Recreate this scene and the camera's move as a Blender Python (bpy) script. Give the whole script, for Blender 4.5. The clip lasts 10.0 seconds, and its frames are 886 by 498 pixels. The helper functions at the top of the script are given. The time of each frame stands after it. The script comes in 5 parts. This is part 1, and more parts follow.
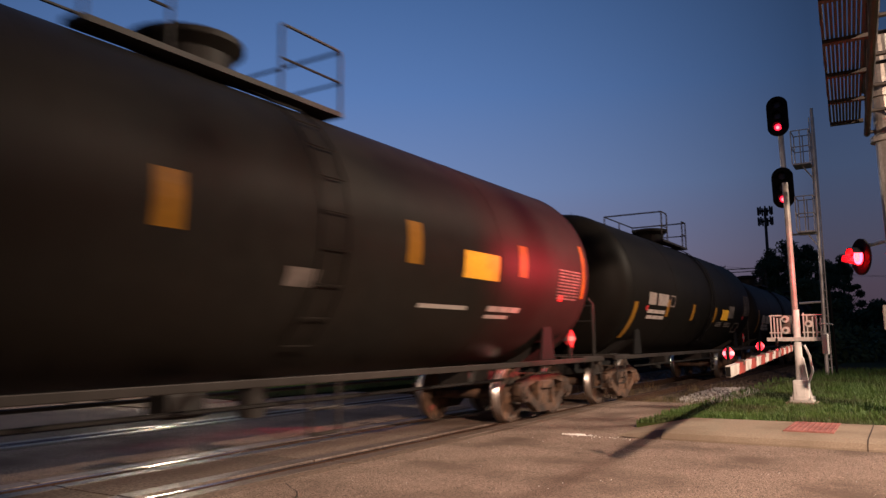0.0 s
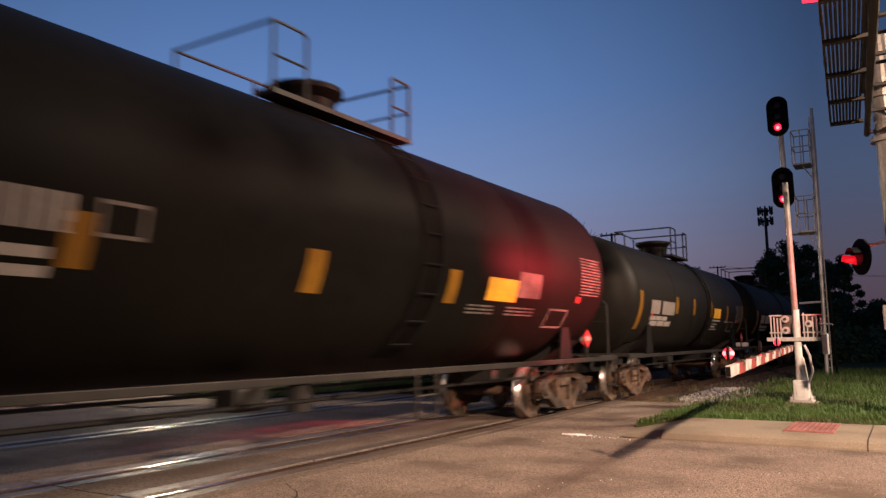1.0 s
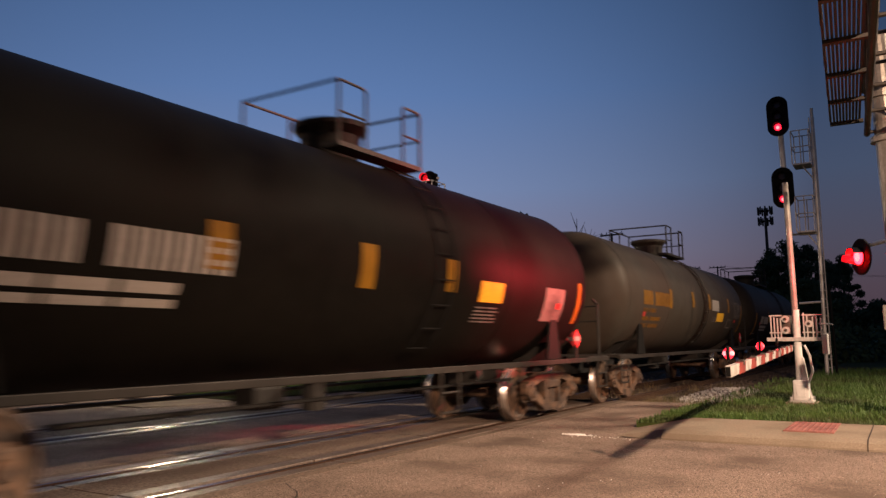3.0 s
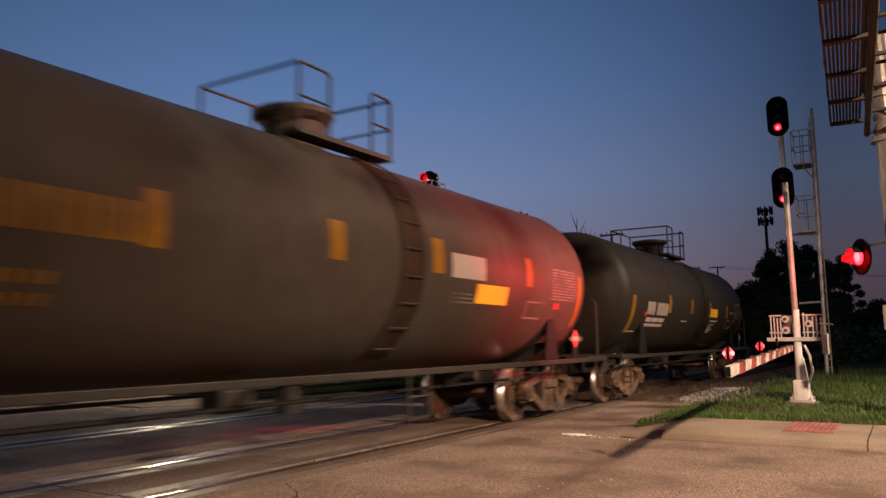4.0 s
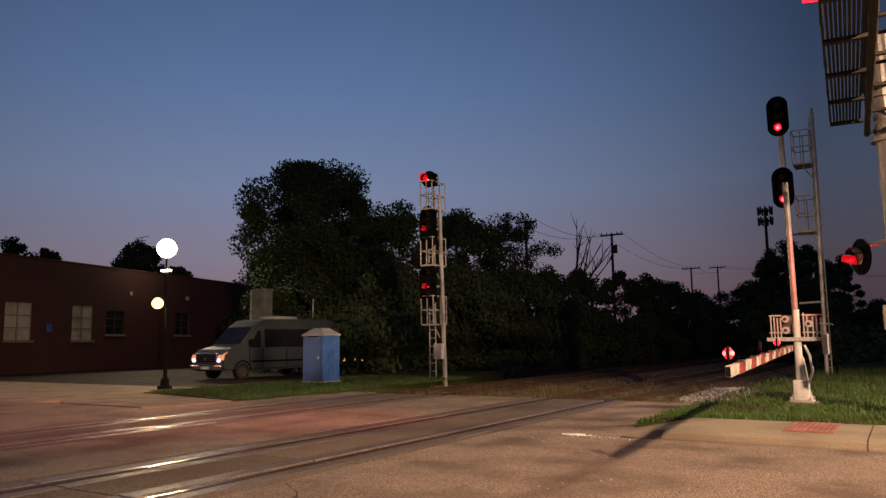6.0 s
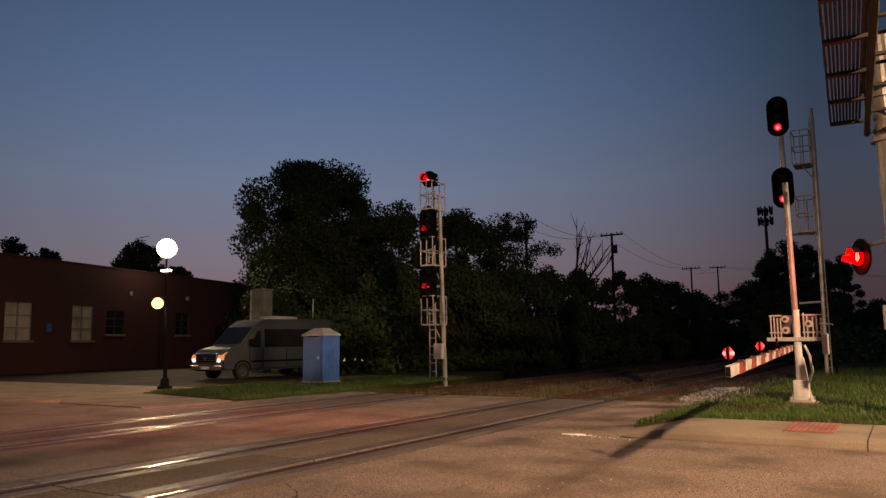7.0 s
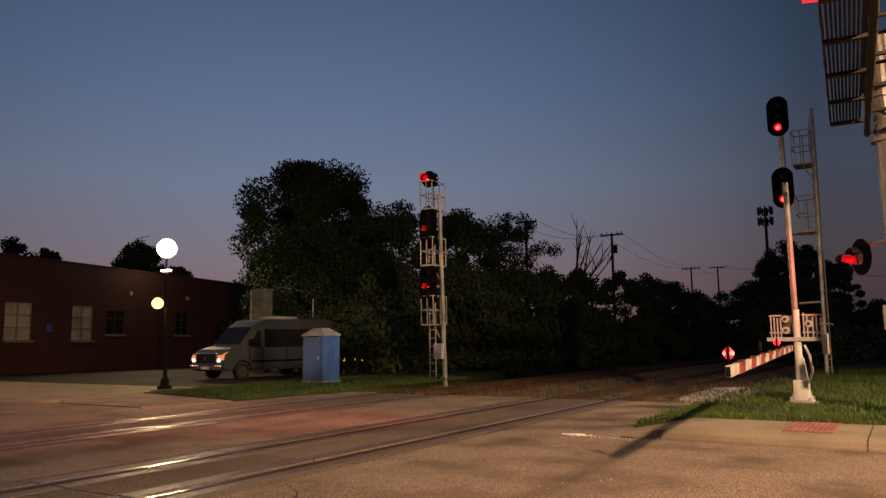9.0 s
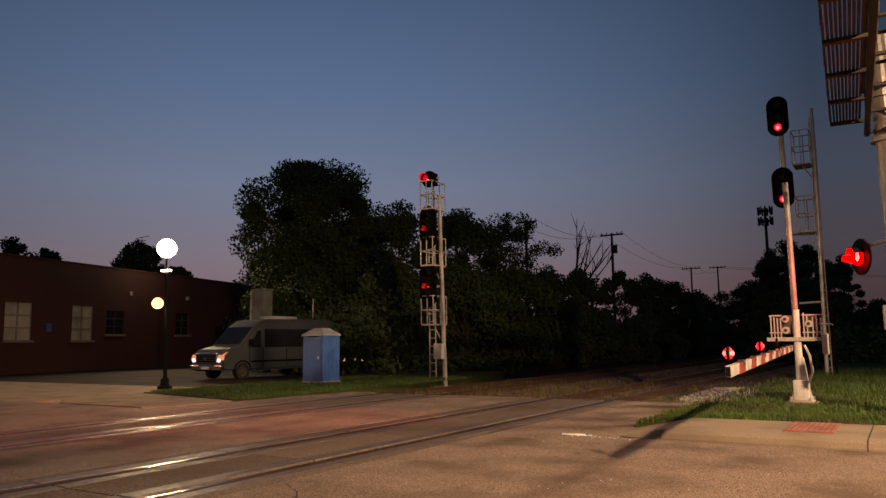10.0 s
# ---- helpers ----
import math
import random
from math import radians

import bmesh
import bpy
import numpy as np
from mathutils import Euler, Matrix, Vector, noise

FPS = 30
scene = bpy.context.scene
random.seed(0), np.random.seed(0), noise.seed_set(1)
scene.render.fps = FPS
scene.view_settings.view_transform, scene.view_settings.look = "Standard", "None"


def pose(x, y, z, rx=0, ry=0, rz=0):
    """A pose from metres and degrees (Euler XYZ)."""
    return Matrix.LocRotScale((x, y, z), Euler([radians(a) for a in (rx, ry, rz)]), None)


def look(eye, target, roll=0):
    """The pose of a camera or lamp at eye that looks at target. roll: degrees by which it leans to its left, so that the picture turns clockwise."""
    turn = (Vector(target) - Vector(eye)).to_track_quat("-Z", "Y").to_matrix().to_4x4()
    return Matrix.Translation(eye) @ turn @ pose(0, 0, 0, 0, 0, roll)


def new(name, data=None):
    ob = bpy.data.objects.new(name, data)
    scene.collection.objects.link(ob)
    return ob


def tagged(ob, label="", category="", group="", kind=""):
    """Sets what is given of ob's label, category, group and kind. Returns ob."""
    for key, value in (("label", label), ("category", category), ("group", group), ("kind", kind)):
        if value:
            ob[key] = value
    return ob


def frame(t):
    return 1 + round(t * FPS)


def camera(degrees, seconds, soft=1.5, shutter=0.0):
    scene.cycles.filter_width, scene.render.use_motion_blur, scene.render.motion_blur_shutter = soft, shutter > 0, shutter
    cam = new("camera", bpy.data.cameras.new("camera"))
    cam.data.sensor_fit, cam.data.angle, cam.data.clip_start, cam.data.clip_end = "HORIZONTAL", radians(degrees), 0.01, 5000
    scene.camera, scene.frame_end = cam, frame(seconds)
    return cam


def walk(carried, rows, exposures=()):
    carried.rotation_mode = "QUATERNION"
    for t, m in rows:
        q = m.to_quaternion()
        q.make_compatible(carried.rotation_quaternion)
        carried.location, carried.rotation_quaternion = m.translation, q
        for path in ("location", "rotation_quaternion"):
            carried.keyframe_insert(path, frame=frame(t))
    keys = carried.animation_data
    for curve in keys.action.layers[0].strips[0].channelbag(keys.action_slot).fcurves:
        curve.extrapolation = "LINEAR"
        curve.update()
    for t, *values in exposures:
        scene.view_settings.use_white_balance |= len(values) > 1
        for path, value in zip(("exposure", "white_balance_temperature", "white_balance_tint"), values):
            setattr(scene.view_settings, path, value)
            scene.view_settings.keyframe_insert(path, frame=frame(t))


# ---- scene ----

# World: y runs along the railway away from the eye, x to the right, z up from the rail heads.
cam = camera(61.14, 10.0, soft=1.4, shutter=0.32)
EYE = (0.0, 0.0, 1.344)
AIM = (-5.2282, 8.4347, 2.5774)
walk(cam, [(0, look(EYE, AIM, -0.693)), (10, look(EYE, AIM, -0.693))],
     exposures=[(0, 0.45, 5800, 10), (1.0, 0.68, 5950, 10), (2.5, 0.52, 6200, 10), (4.0, 0.35, 6300, 10), (4.5, 0.25, 6350, 10), (5.0, 0.32, 6550, 10),
                (5.5, 0.40, 6650, 10), (6.8, 0.10, 7450, 10), (10, 0.13, 7850, 10)])

# ---------------------------------------------------------------- dusk sky
world = bpy.data.worlds.new("dusk")
scene.world = world
world.use_nodes = True
wn, wl = world.node_tree.nodes, world.node_tree.links
wn.clear()
w_out = wn.new("ShaderNodeOutputWorld")
w_bg = wn.new("ShaderNodeBackground")
w_tc = wn.new("ShaderNodeTexCoord")
w_sep = wn.new("ShaderNodeSeparateXYZ")
w_ramp = wn.new("ShaderNodeValToRGB")
wl.new(w_tc.outputs["Generated"], w_sep.inputs[0])
wl.new(w_sep.outputs["Z"], w_ramp.inputs[0])
wl.new(w_ramp.outputs[0], w_bg.inputs[0])
wl.new(w_bg.outputs[0], w_out.inputs[0])
SKY = [(0.0, (0.110, 0.068, 0.090)), (0.06, (0.138, 0.095, 0.125)), (0.11, (0.130, 0.118, 0.168)),
       (0.20, (0.101, 0.134, 0.226)), (0.32, (0.061, 0.105, 0.212)), (0.45, (0.036, 0.070, 0.152)), (1.0, (0.014, 0.034, 0.085))]
ramp = w_ramp.color_ramp
while len(ramp.elements) < len(SKY):
    ramp.elements.new(0.5)
for el, (at, rgb) in zip(ramp.elements, SKY):
    el.position, el.color = at, (*rgb, 1)
# the afterglow lies to the north-west
w_dot, w_map = wn.new("ShaderNodeVectorMath"), wn.new("ShaderNodeMapRange")
w_dot.operation = "DOT_PRODUCT"
w_dot.inputs[1].default_value = (-0.667, 0.745, 0.0)
w_map.inputs["From Min"].default_value, w_map.inputs["From Max"].default_value = 0.797, 1.0
w_map.inputs["To Min"].default_value, w_map.inputs["To Max"].default_value = 0.42, 1.34
w_flat, w_unit = wn.new("ShaderNodeVectorMath"), wn.new("ShaderNodeVectorMath")
w_flat.operation, w_unit.operation = "MULTIPLY", "NORMALIZE"
w_flat.inputs[1].default_value = (1.0, 1.0, 0.0)
wl.new(w_tc.outputs["Generated"], w_flat.inputs[0])
wl.new(w_flat.outputs["Vector"], w_unit.inputs[0])
wl.new(w_unit.outputs["Vector"], w_dot.inputs[0])
wl.new(w_dot.outputs["Value"], w_map.inputs["Value"])
wl.new(w_map.outputs[0], w_bg.inputs["Strength"])


def lamp(name, kind, eye, target, colour, power, size=0.3, cone=120, blend=0.5):
    data = bpy.data.lights.new(name, kind)
    data.color, data.energy = colour, power
    data.shadow_soft_size = size
    if kind == "SPOT":
        data.spot_size, data.spot_blend = radians(cone), blend
    ob = new(name, data)
    ob.matrix_world = look(eye, target)
    return ob


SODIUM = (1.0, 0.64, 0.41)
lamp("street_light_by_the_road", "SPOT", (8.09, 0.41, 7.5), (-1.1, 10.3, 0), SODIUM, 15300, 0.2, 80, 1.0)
lamp("street_light_across_the_road", "SPOT", (17.6, 25.5, 15.2), (-2.0, 8.0, 0), (1.0, 0.74, 0.50), 36000, 1.5, 92, 1.0)

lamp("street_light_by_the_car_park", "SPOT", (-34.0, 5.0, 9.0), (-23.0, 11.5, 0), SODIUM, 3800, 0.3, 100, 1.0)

# ---------------------------------------------------------------- materials
def surface(name, a, b, scale=8.0, rough=0.7, metal=0.0, bump=0.15, big=0.6, c=None, spread=0.25, vary=0.0, coat=0.0):
    """Two colours mixed by fine and coarse noise, with relief of the fine one."""
    m = bpy.data.materials.new(name)
    m.use_nodes = True
    n, l = m.node_tree.nodes, m.node_tree.links
    bsdf = n["Principled BSDF"]
    tc = n.new("ShaderNodeTexCoord")
    fine, coarse = n.new("ShaderNodeTexNoise"), n.new("ShaderNodeTexNoise")
    fine.inputs["Scale"].default_value, fine.inputs["Detail"].default_value = scale, 6
    coarse.inputs["Scale"].default_value, coarse.inputs["Detail"].default_value = big, 4
    for t in (fine, coarse):
        l.new(tc.outputs["Object"], t.inputs["Vector"])
    r1 = n.new("ShaderNodeValToRGB")
    r1.color_ramp.elements[0].position, r1.color_ramp.elements[1].position = 0.5 - spread, 0.5 + spread
    r1.color_ramp.elements[0].color, r1.color_ramp.elements[1].color = (*a, 1), (*b, 1)
    l.new(fine.outputs["Fac"], r1.inputs[0])
    mix = n.new("ShaderNodeMix")
    mix.data_type = "RGBA"
    mix.inputs["B"].default_value = (*(c or tuple(0.55 * x for x in a)), 1)
    r2 = n.new("ShaderNodeValToRGB")
    r2.color_ramp.elements[0].position, r2.color_ramp.elements[1].position = 0.45, 0.72
    l.new(coarse.outputs["Fac"], r2.inputs[0])
    l.new(r2.outputs[0], mix.inputs["Factor"])
    l.new(r1.outputs[0], mix.inputs["A"])
    out = mix.outputs["Result"]
    if vary:
        info, hsv, mr = n.new("ShaderNodeObjectInfo"), n.new("ShaderNodeHueSaturation"), n.new("ShaderNodeMapRange")
        mr.inputs["To Min"].default_value, mr.inputs["To Max"].default_value = 1 - vary, 1 + vary
        l.new(info.outputs["Random"], mr.inputs["Value"])
        l.new(mr.outputs[0], hsv.inputs["Value"])
        l.new(out, hsv.inputs["Color"])
        out = hsv.outputs[0]
    l.new(out, bsdf.inputs["Base Color"])
    bsdf.inputs["Metallic"].default_value = metal
    rr = n.new("ShaderNodeMapRange")
    rr.inputs["To Min"].default_value, rr.inputs["To Max"].default_value = max(0.04, rough - 0.12), min(1, rough + 0.12)
    l.new(coarse.outputs["Fac"], rr.inputs["Value"])
    l.new(rr.outputs[0], bsdf.inputs["Roughness"])
    bsdf.inputs["Coat Weight"].default_value = coat
    if bump:
        bp = n.new("ShaderNodeBump")
        bp.inputs["Strength"].default_value, bp.inputs["Distance"].default_value = bump, 0.02
        l.new(fine.outputs["Fac"], bp.inputs["Height"])
        l.new(bp.outputs[0], bsdf.inputs["Normal"])
    return m


def glow(name, colour, strength):
    m = bpy.data.materials.new(name)
    m.use_nodes = True
    b = m.node_tree.nodes["Principled BSDF"]
    b.inputs["Base Color"].default_value = (*colour, 1)
    b.inputs["Emission Color"].default_value = (*colour, 1)
    b.inputs["Emission Strength"].default_value = strength
    return m


ASPHALT = surface("asphalt", (0.045, 0.034, 0.028), (0.400, 0.312, 0.258), 88, 0.74, 0, 0.7, 0.9, (0.110, 0.083, 0.067), 0.12)
PARK_ASPHALT = surface("dark_car_park_asphalt", (0.024, 0.017, 0.013), (0.070, 0.052, 0.040), 40, 0.85, 0, 0.5, 0.7, (0.03, 0.022, 0.017), 0.18)
PANEL = surface("crossing_concrete", (0.070, 0.053, 0.042), (0.200, 0.156, 0.127), 26, 0.78, 0, 0.7, 0.6, (0.105, 0.076, 0.060), 0.18, 0.14)
BAND = surface("worn_smooth_concrete", (0.060, 0.044, 0.034), (0.150, 0.115, 0.092), 20, 0.48, 0, 0.7, 1.8, (0.085, 0.062, 0.048), 0.18, 0.12)
CONCRETE = surface("pavement_concrete", (0.215, 0.176, 0.133), (0.32, 0.268, 0.207), 45, 0.85, 0, 0.3, 1.1, (0.172, 0.138, 0.102))
for m in (ASPHALT, PANEL, PARK_ASPHALT, CONCRETE):
    m.node_tree.nodes["Principled BSDF"].inputs["Specular IOR Level"].default_value = 0.07
GROOVE = surface("groove_dirt", (0.022, 0.013, 0.009), (0.05, 0.030, 0.021), 30, 0.9)
RAIL = surface("rail_steel", (0.085, 0.045, 0.029), (0.14, 0.088, 0.062), 25, 0.22, 0.6, 0.05, 1.0, (0.12, 0.075, 0.05))
RUST = surface("rusty_steel", (0.13, 0.07, 0.04), (0.24, 0.14, 0.085), 18, 0.8, 0.2, 0.4, 1.5)
TRUCK = surface("dusty_cast_steel", (0.024, 0.014, 0.009), (0.145, 0.081, 0.046), 8, 0.68, 0.0, 0.7, 2.4, (0.018, 0.012, 0.009), 0.15, 0.45)
TREAD = surface("worn_wheel_tread", (0.5, 0.47, 0.44), (0.62, 0.58, 0.54), 30, 0.3, 1.0, 0.05)
TANK_BLACK = surface("black_tank_paint", (0.0032, 0.003, 0.0027), (0.0062, 0.0058, 0.0053), 5, 0.54, 0, 0.01, 0.35, (0.0066, 0.0058, 0.0048))
TANK_GREY = surface("weathered_dark_tank_paint", (0.013, 0.0125, 0.011), (0.021, 0.020, 0.0175), 4, 0.5, 0, 0.01, 0.35, (0.020, 0.015, 0.011))
TANK_DULL = surface("dull_black_tank_paint", (0.0075, 0.0072, 0.0064), (0.0125, 0.012, 0.0106), 4, 0.5, 0, 0.01, 0.35, (0.012, 0.0095, 0.0075))
TANK_BROWN = surface("dusty_brown_black_tank_paint", (0.031, 0.0275, 0.0225), (0.049, 0.0435, 0.0365), 4, 0.5, 0, 0.01, 0.35, (0.040, 0.029, 0.022))
for m in (TANK_BLACK, TANK_DULL, TANK_GREY, TANK_BROWN):
    m.node_tree.nodes["Principled BSDF"].inputs["Specular IOR Level"].default_value = 0.10
    for nd in m.node_tree.nodes:
        if nd.bl_idname == "ShaderNodeMapRange":
            nd.inputs["To Min"].default_value, nd.inputs["To Max"].default_value = 0.50, 0.56
TANK_BLACK.node_tree.nodes["Principled BSDF"].inputs["Specular IOR Level"].default_value = 0.05
STEEL_DARK = surface("black_steel", (0.012, 0.0115, 0.011), (0.025, 0.0225, 0.0205), 12, 0.6, 0, 0.1)
STEEL_DARK.node_tree.nodes["Principled BSDF"].inputs["Specular IOR Level"].default_value = 0.2
SILL = surface("grimy_sill_steel", (0.020, 0.0175, 0.0155), (0.038, 0.0335, 0.030), 12, 0.5, 0, 0.1)
YELLOW = surface("yellow_reflective_tape", (0.62, 0.33, 0.02), (0.75, 0.43, 0.03), 20, 0.4, 0, 0.05, 2, (0.45, 0.24, 0.03))
STRIP = surface("grimy_yellow_strip", (0.135, 0.066, 0.006), (0.19, 0.097, 0.009), 9, 0.45, 0, 0.05, 1.4, (0.115, 0.055, 0.008))
WHITE_MARK = surface("white_stencil_paint", (0.21, 0.195, 0.18), (0.30, 0.277, 0.257), 20, 0.6, 0, 0.0, 2, (0.26, 0.235, 0.21))
GREY_MARK = surface("faded_stencil_paint", (0.09, 0.08, 0.073), (0.155, 0.135, 0.124), 20, 0.6, 0, 0.0, 2)
for m in (SILL, YELLOW, STRIP, WHITE_MARK, GREY_MARK):
    m.node_tree.nodes["Principled BSDF"].inputs["Specular IOR Level"].default_value = 0.15
RED_TAPE = surface("red_reflector", (0.30, 0.02, 0.02), (0.40, 0.03, 0.03), 20, 0.35, 0, 0)
GALV = surface("galvanised_steel", (0.50, 0.485, 0.465), (0.68, 0.66, 0.63), 16, 0.40, 0.2, 0.08, 1.6, (0.30, 0.265, 0.235))
WHITE_PAINT = surface("worn_white_paint", (0.66, 0.65, 0.635), (0.80, 0.79, 0.77), 12, 0.55, 0, 0.05, 1.6, (0.32, 0.28, 0.25))
RED_PAINT = surface("red_paint", (0.20, 0.026, 0.020), (0.29, 0.040, 0.028), 16, 0.5, 0, 0.05, 2)
BLACK_PAINT = surface("matt_black_paint", (0.0035, 0.0035, 0.0035), (0.006, 0.006, 0.006), 16, 0.85, 0, 0.05)
BLACK_PAINT.node_tree.nodes["Principled BSDF"].inputs["Specular IOR Level"].default_value = 0.15
TACTILE = surface("brick_red_tactile", (0.24, 0.088, 0.075), (0.33, 0.135, 0.115), 30, 0.7, 0, 0.2, 3)
GRASS_SOIL = surface("grass_soil", (0.025, 0.035, 0.010), (0.045, 0.06, 0.016), 10, 0.95, 0, 0.5, 0.5, (0.05, 0.04, 0.02))
GRASS = surface("grass_blades", (0.036, 0.085, 0.012), (0.082, 0.152, 0.024), 3, 0.75, 0, 0, 0.55, (0.040, 0.034, 0.013))
DIRT = surface("dark_ground", (0.045, 0.036, 0.026), (0.085, 0.066, 0.048), 6, 0.95, 0, 0.6, 0.3)
BALLAST = surface("ballast_stone", (0.060, 0.048, 0.038), (0.185, 0.150, 0.125), 5, 0.9, 0, 0.4, 3)
for m in (GRASS_SOIL, DIRT, BALLAST):
    m.node_tree.nodes["Principled BSDF"].inputs["Specular IOR Level"].default_value = 0.1
LEAF = surface("leaves", (0.020, 0.041, 0.011), (0.044, 0.078, 0.020), 2, 0.8, 0, 0, 0.4, (0.030, 0.045, 0.014))
BARK = surface("bark", (0.06, 0.045, 0.032), (0.11, 0.085, 0.06), 12, 0.9, 0, 0.6)
BLIND = surface("pale_blind", (0.45, 0.42, 0.33), (0.58, 0.54, 0.42), 6, 0.7, 0, 0.02)
DARK_GLASS = surface("dark_glass", (0.012, 0.013, 0.015), (0.02, 0.022, 0.025), 2, 0.1, 0, 0)
VAN_PAINT = surface("silver_grey_van_paint", (0.050, 0.062, 0.068), (0.068, 0.084, 0.090), 6, 0.6, 0.0, 0, 1, (0.075, 0.077, 0.08), 0.25, 0, 0.0)
VAN_PAINT.node_tree.nodes["Principled BSDF"].inputs["Specular IOR Level"].default_value = 0.25
CHROME = surface("chrome", (0.6, 0.6, 0.6), (0.7, 0.7, 0.7), 6, 0.15, 1.0, 0)
RUBBER = surface("rubber", (0.012, 0.012, 0.012), (0.022, 0.02, 0.02), 20, 0.85)
BLUE_PLASTIC = surface("blue_plastic", (0.045, 0.135, 0.44), (0.065, 0.18, 0.54), 5, 0.5, 0, 0.05, 1)
GREY_PLASTIC = surface("pale_grey_plastic", (0.42, 0.42, 0.43), (0.52, 0.52, 0.53), 5, 0.5, 0, 0.05, 1)
WOOD = surface("weathered_pole_wood", (0.06, 0.045, 0.035), (0.10, 0.078, 0.06), 14, 0.9, 0, 0.4)
TIE = surface("tie_timber", (0.05, 0.036, 0.026), (0.09, 0.066, 0.048), 14, 0.95, 0, 0.5)
RED_LENS = surface("dark_red_lens", (0.014, 0.002, 0.002), (0.022, 0.003, 0.003), 30, 0.3, 0, 0)
RED_GLOW = glow("red_light", (1.0, 0.010, 0.028), 3.0)
RED_HOT = glow("red_light_core", (1.0, 0.20, 0.20), 2.0)
RED_BULB = glow("red_bulb", (1.0, 0.012, 0.025), 3.0)
RED_BEAM = glow("red_flasher_bulb", (1.0, 0.0003, 0.0006), 200.0)
RED_FAINT = glow("faint_red_spill", (1.0, 0.02, 0.02), 0.07)
RED_DIM = glow("red_light_spill", (1.0, 0.008, 0.02), 0.45)
LAMP_WHITE = glow("white_flood_light", (1.0, 0.90, 0.70), 7.0)
PATH_GLOW = glow("warm_path_light", (1.0, 0.62, 0.20), 0.7)
LAMP_WARM = glow("warm_post_light", (1.0, 0.50, 0.20), 3.2)
HEAD_GLOW = glow("van_head_light", (0.78, 0.74, 1.0), 1.6)
AMBER_GLOW = glow("van_marker_light", (1.0, 0.40, 0.22), 0.40)

# ---------------------------------------------------------------- mesh helpers
def part(name, bm, material, parent=None, label="", smooth=False):
    """Links a bmesh as one mesh object under a thing or a part."""
    me = bpy.data.meshes.new(name)
    if smooth:
        for f in bm.faces:
            f.smooth = True
    bm.to_mesh(me)
    bm.free()
    for m in material if isinstance(material, (list, tuple)) else (material,):
        me.materials.append(m)
    ob = new(name, me)
    if parent:
        ob.parent = parent
    if label:
        ob["label"] = label
    return ob


def thing(name, m, label, category, group="", kind=""):
    ob = new(name)
    ob.empty_display_size = 0.2
    ob.matrix_world = m
    return tagged(ob, label, category, group, kind)


def box(bm, lo, hi, bevel=0.0, mi=0):
    c = [(a + b) / 2 for a, b in zip(lo, hi)]
    s = [abs(b - a) for a, b in zip(lo, hi)]
    r = bmesh.ops.create_cube(bm, size=1, matrix=Matrix.Translation(c) @ Matrix.Diagonal((*s, 1)))
    if bevel:
        es = {e for v in r["verts"] for e in v.link_edges}
        rb = bmesh.ops.bevel(bm, geom=list(es), offset=bevel, segments=2, affect="EDGES", profile=0.6)
        for f in rb["faces"]:
            f.material_index = mi
    for v in r["verts"]:
        if v.is_valid:
            for f in v.link_faces:
                f.material_index = mi
    return bm


def tube(bm, a, b, r, r2=None, seg=8, mi=0):
    a, b = Vector(a), Vector(b)
    d = b - a
    m = Matrix.Translation((a + b) / 2) @ d.to_track_quat("Z", "Y").to_matrix().to_4x4()
    r = bmesh.ops.create_cone(bm, cap_ends=True, segments=seg, radius1=r, radius2=r if r2 is None else r2, depth=d.length, matrix=m)
    for v in r["verts"]:
        for f in v.link_faces:
            f.material_index = mi
    return bm


def rod_path(bm, pts, r, seg=6):
    for a, b in zip(pts, pts[1:]):
        tube(bm, a, b, r, seg=seg)
    return bm


def prism(bm, outline, axis, lo, hi):
    """A flat outline drawn through along one axis (0, 1 or 2)."""
    rings = []
    for d in (lo, hi):
        ring = []
        for u, v in outline:
            p = [u, v]
            p.insert(axis, d)
            ring.append(bm.verts.new(p))
        rings.append(ring)
    n = len(outline)
    bm.faces.new(rings[0])
    bm.faces.new(rings[1][::-1])
    for i in range(n):
        bm.faces.new((rings[0][i], rings[1][i], rings[1][(i + 1) % n], rings[0][(i + 1) % n]))
    bmesh.ops.recalc_face_normals(bm, faces=bm.faces)
    return bm


def lathe(bm, profile, axis="Y", seg=48):
    """Rings of (along, radius) turned round an axis."""
    rings = []
    for a, r in profile:
        ring = []
        for k in range(seg):
            c, s = r * math.cos(2 * math.pi * k / seg), r * math.sin(2 * math.pi * k / seg)
            ring.append(bm.verts.new((c, a, s) if axis == "Y" else (a, c, s) if axis == "X" else (c, s, a)))
        rings.append(ring)
    for p, q in zip(rings, rings[1:]):
        for k in range(seg):
            bm.faces.new((p[k], p[(k + 1) % seg], q[(k + 1) % seg], q[k]))
    bm.faces.new(rings[0])
    bm.faces.new(rings[-1][::-1])
    bmesh.ops.recalc_face_normals(bm, faces=bm.faces)
    return bm


def B():
    return bmesh.new()


def slab(name, lo, hi, material, label, category, bevel=0.0):
    return tagged(part(name, box(B(), lo, hi, bevel), material), label, category, kind="structure")


# ---------------------------------------------------------------- ground, road, tracks
NEAR, FAR, GAUGE = -5.893, -10.728, 1.507
RAILS = (NEAR, NEAR - GAUGE, FAR, FAR - GAUGE)
EDGE = 16.6      # where the crossing ends
KERB = 10.4

bm = B()
bmesh.ops.create_grid(bm, x_segments=2, y_segments=2, size=1, matrix=Matrix.Translation((0, 900, -0.42)) @ Matrix.Diagonal((2500, 2500, 1, 1)))
tagged(part("ground", bm, DIRT), "dark bare earth and weeds around the railway", "ground", kind="structure")

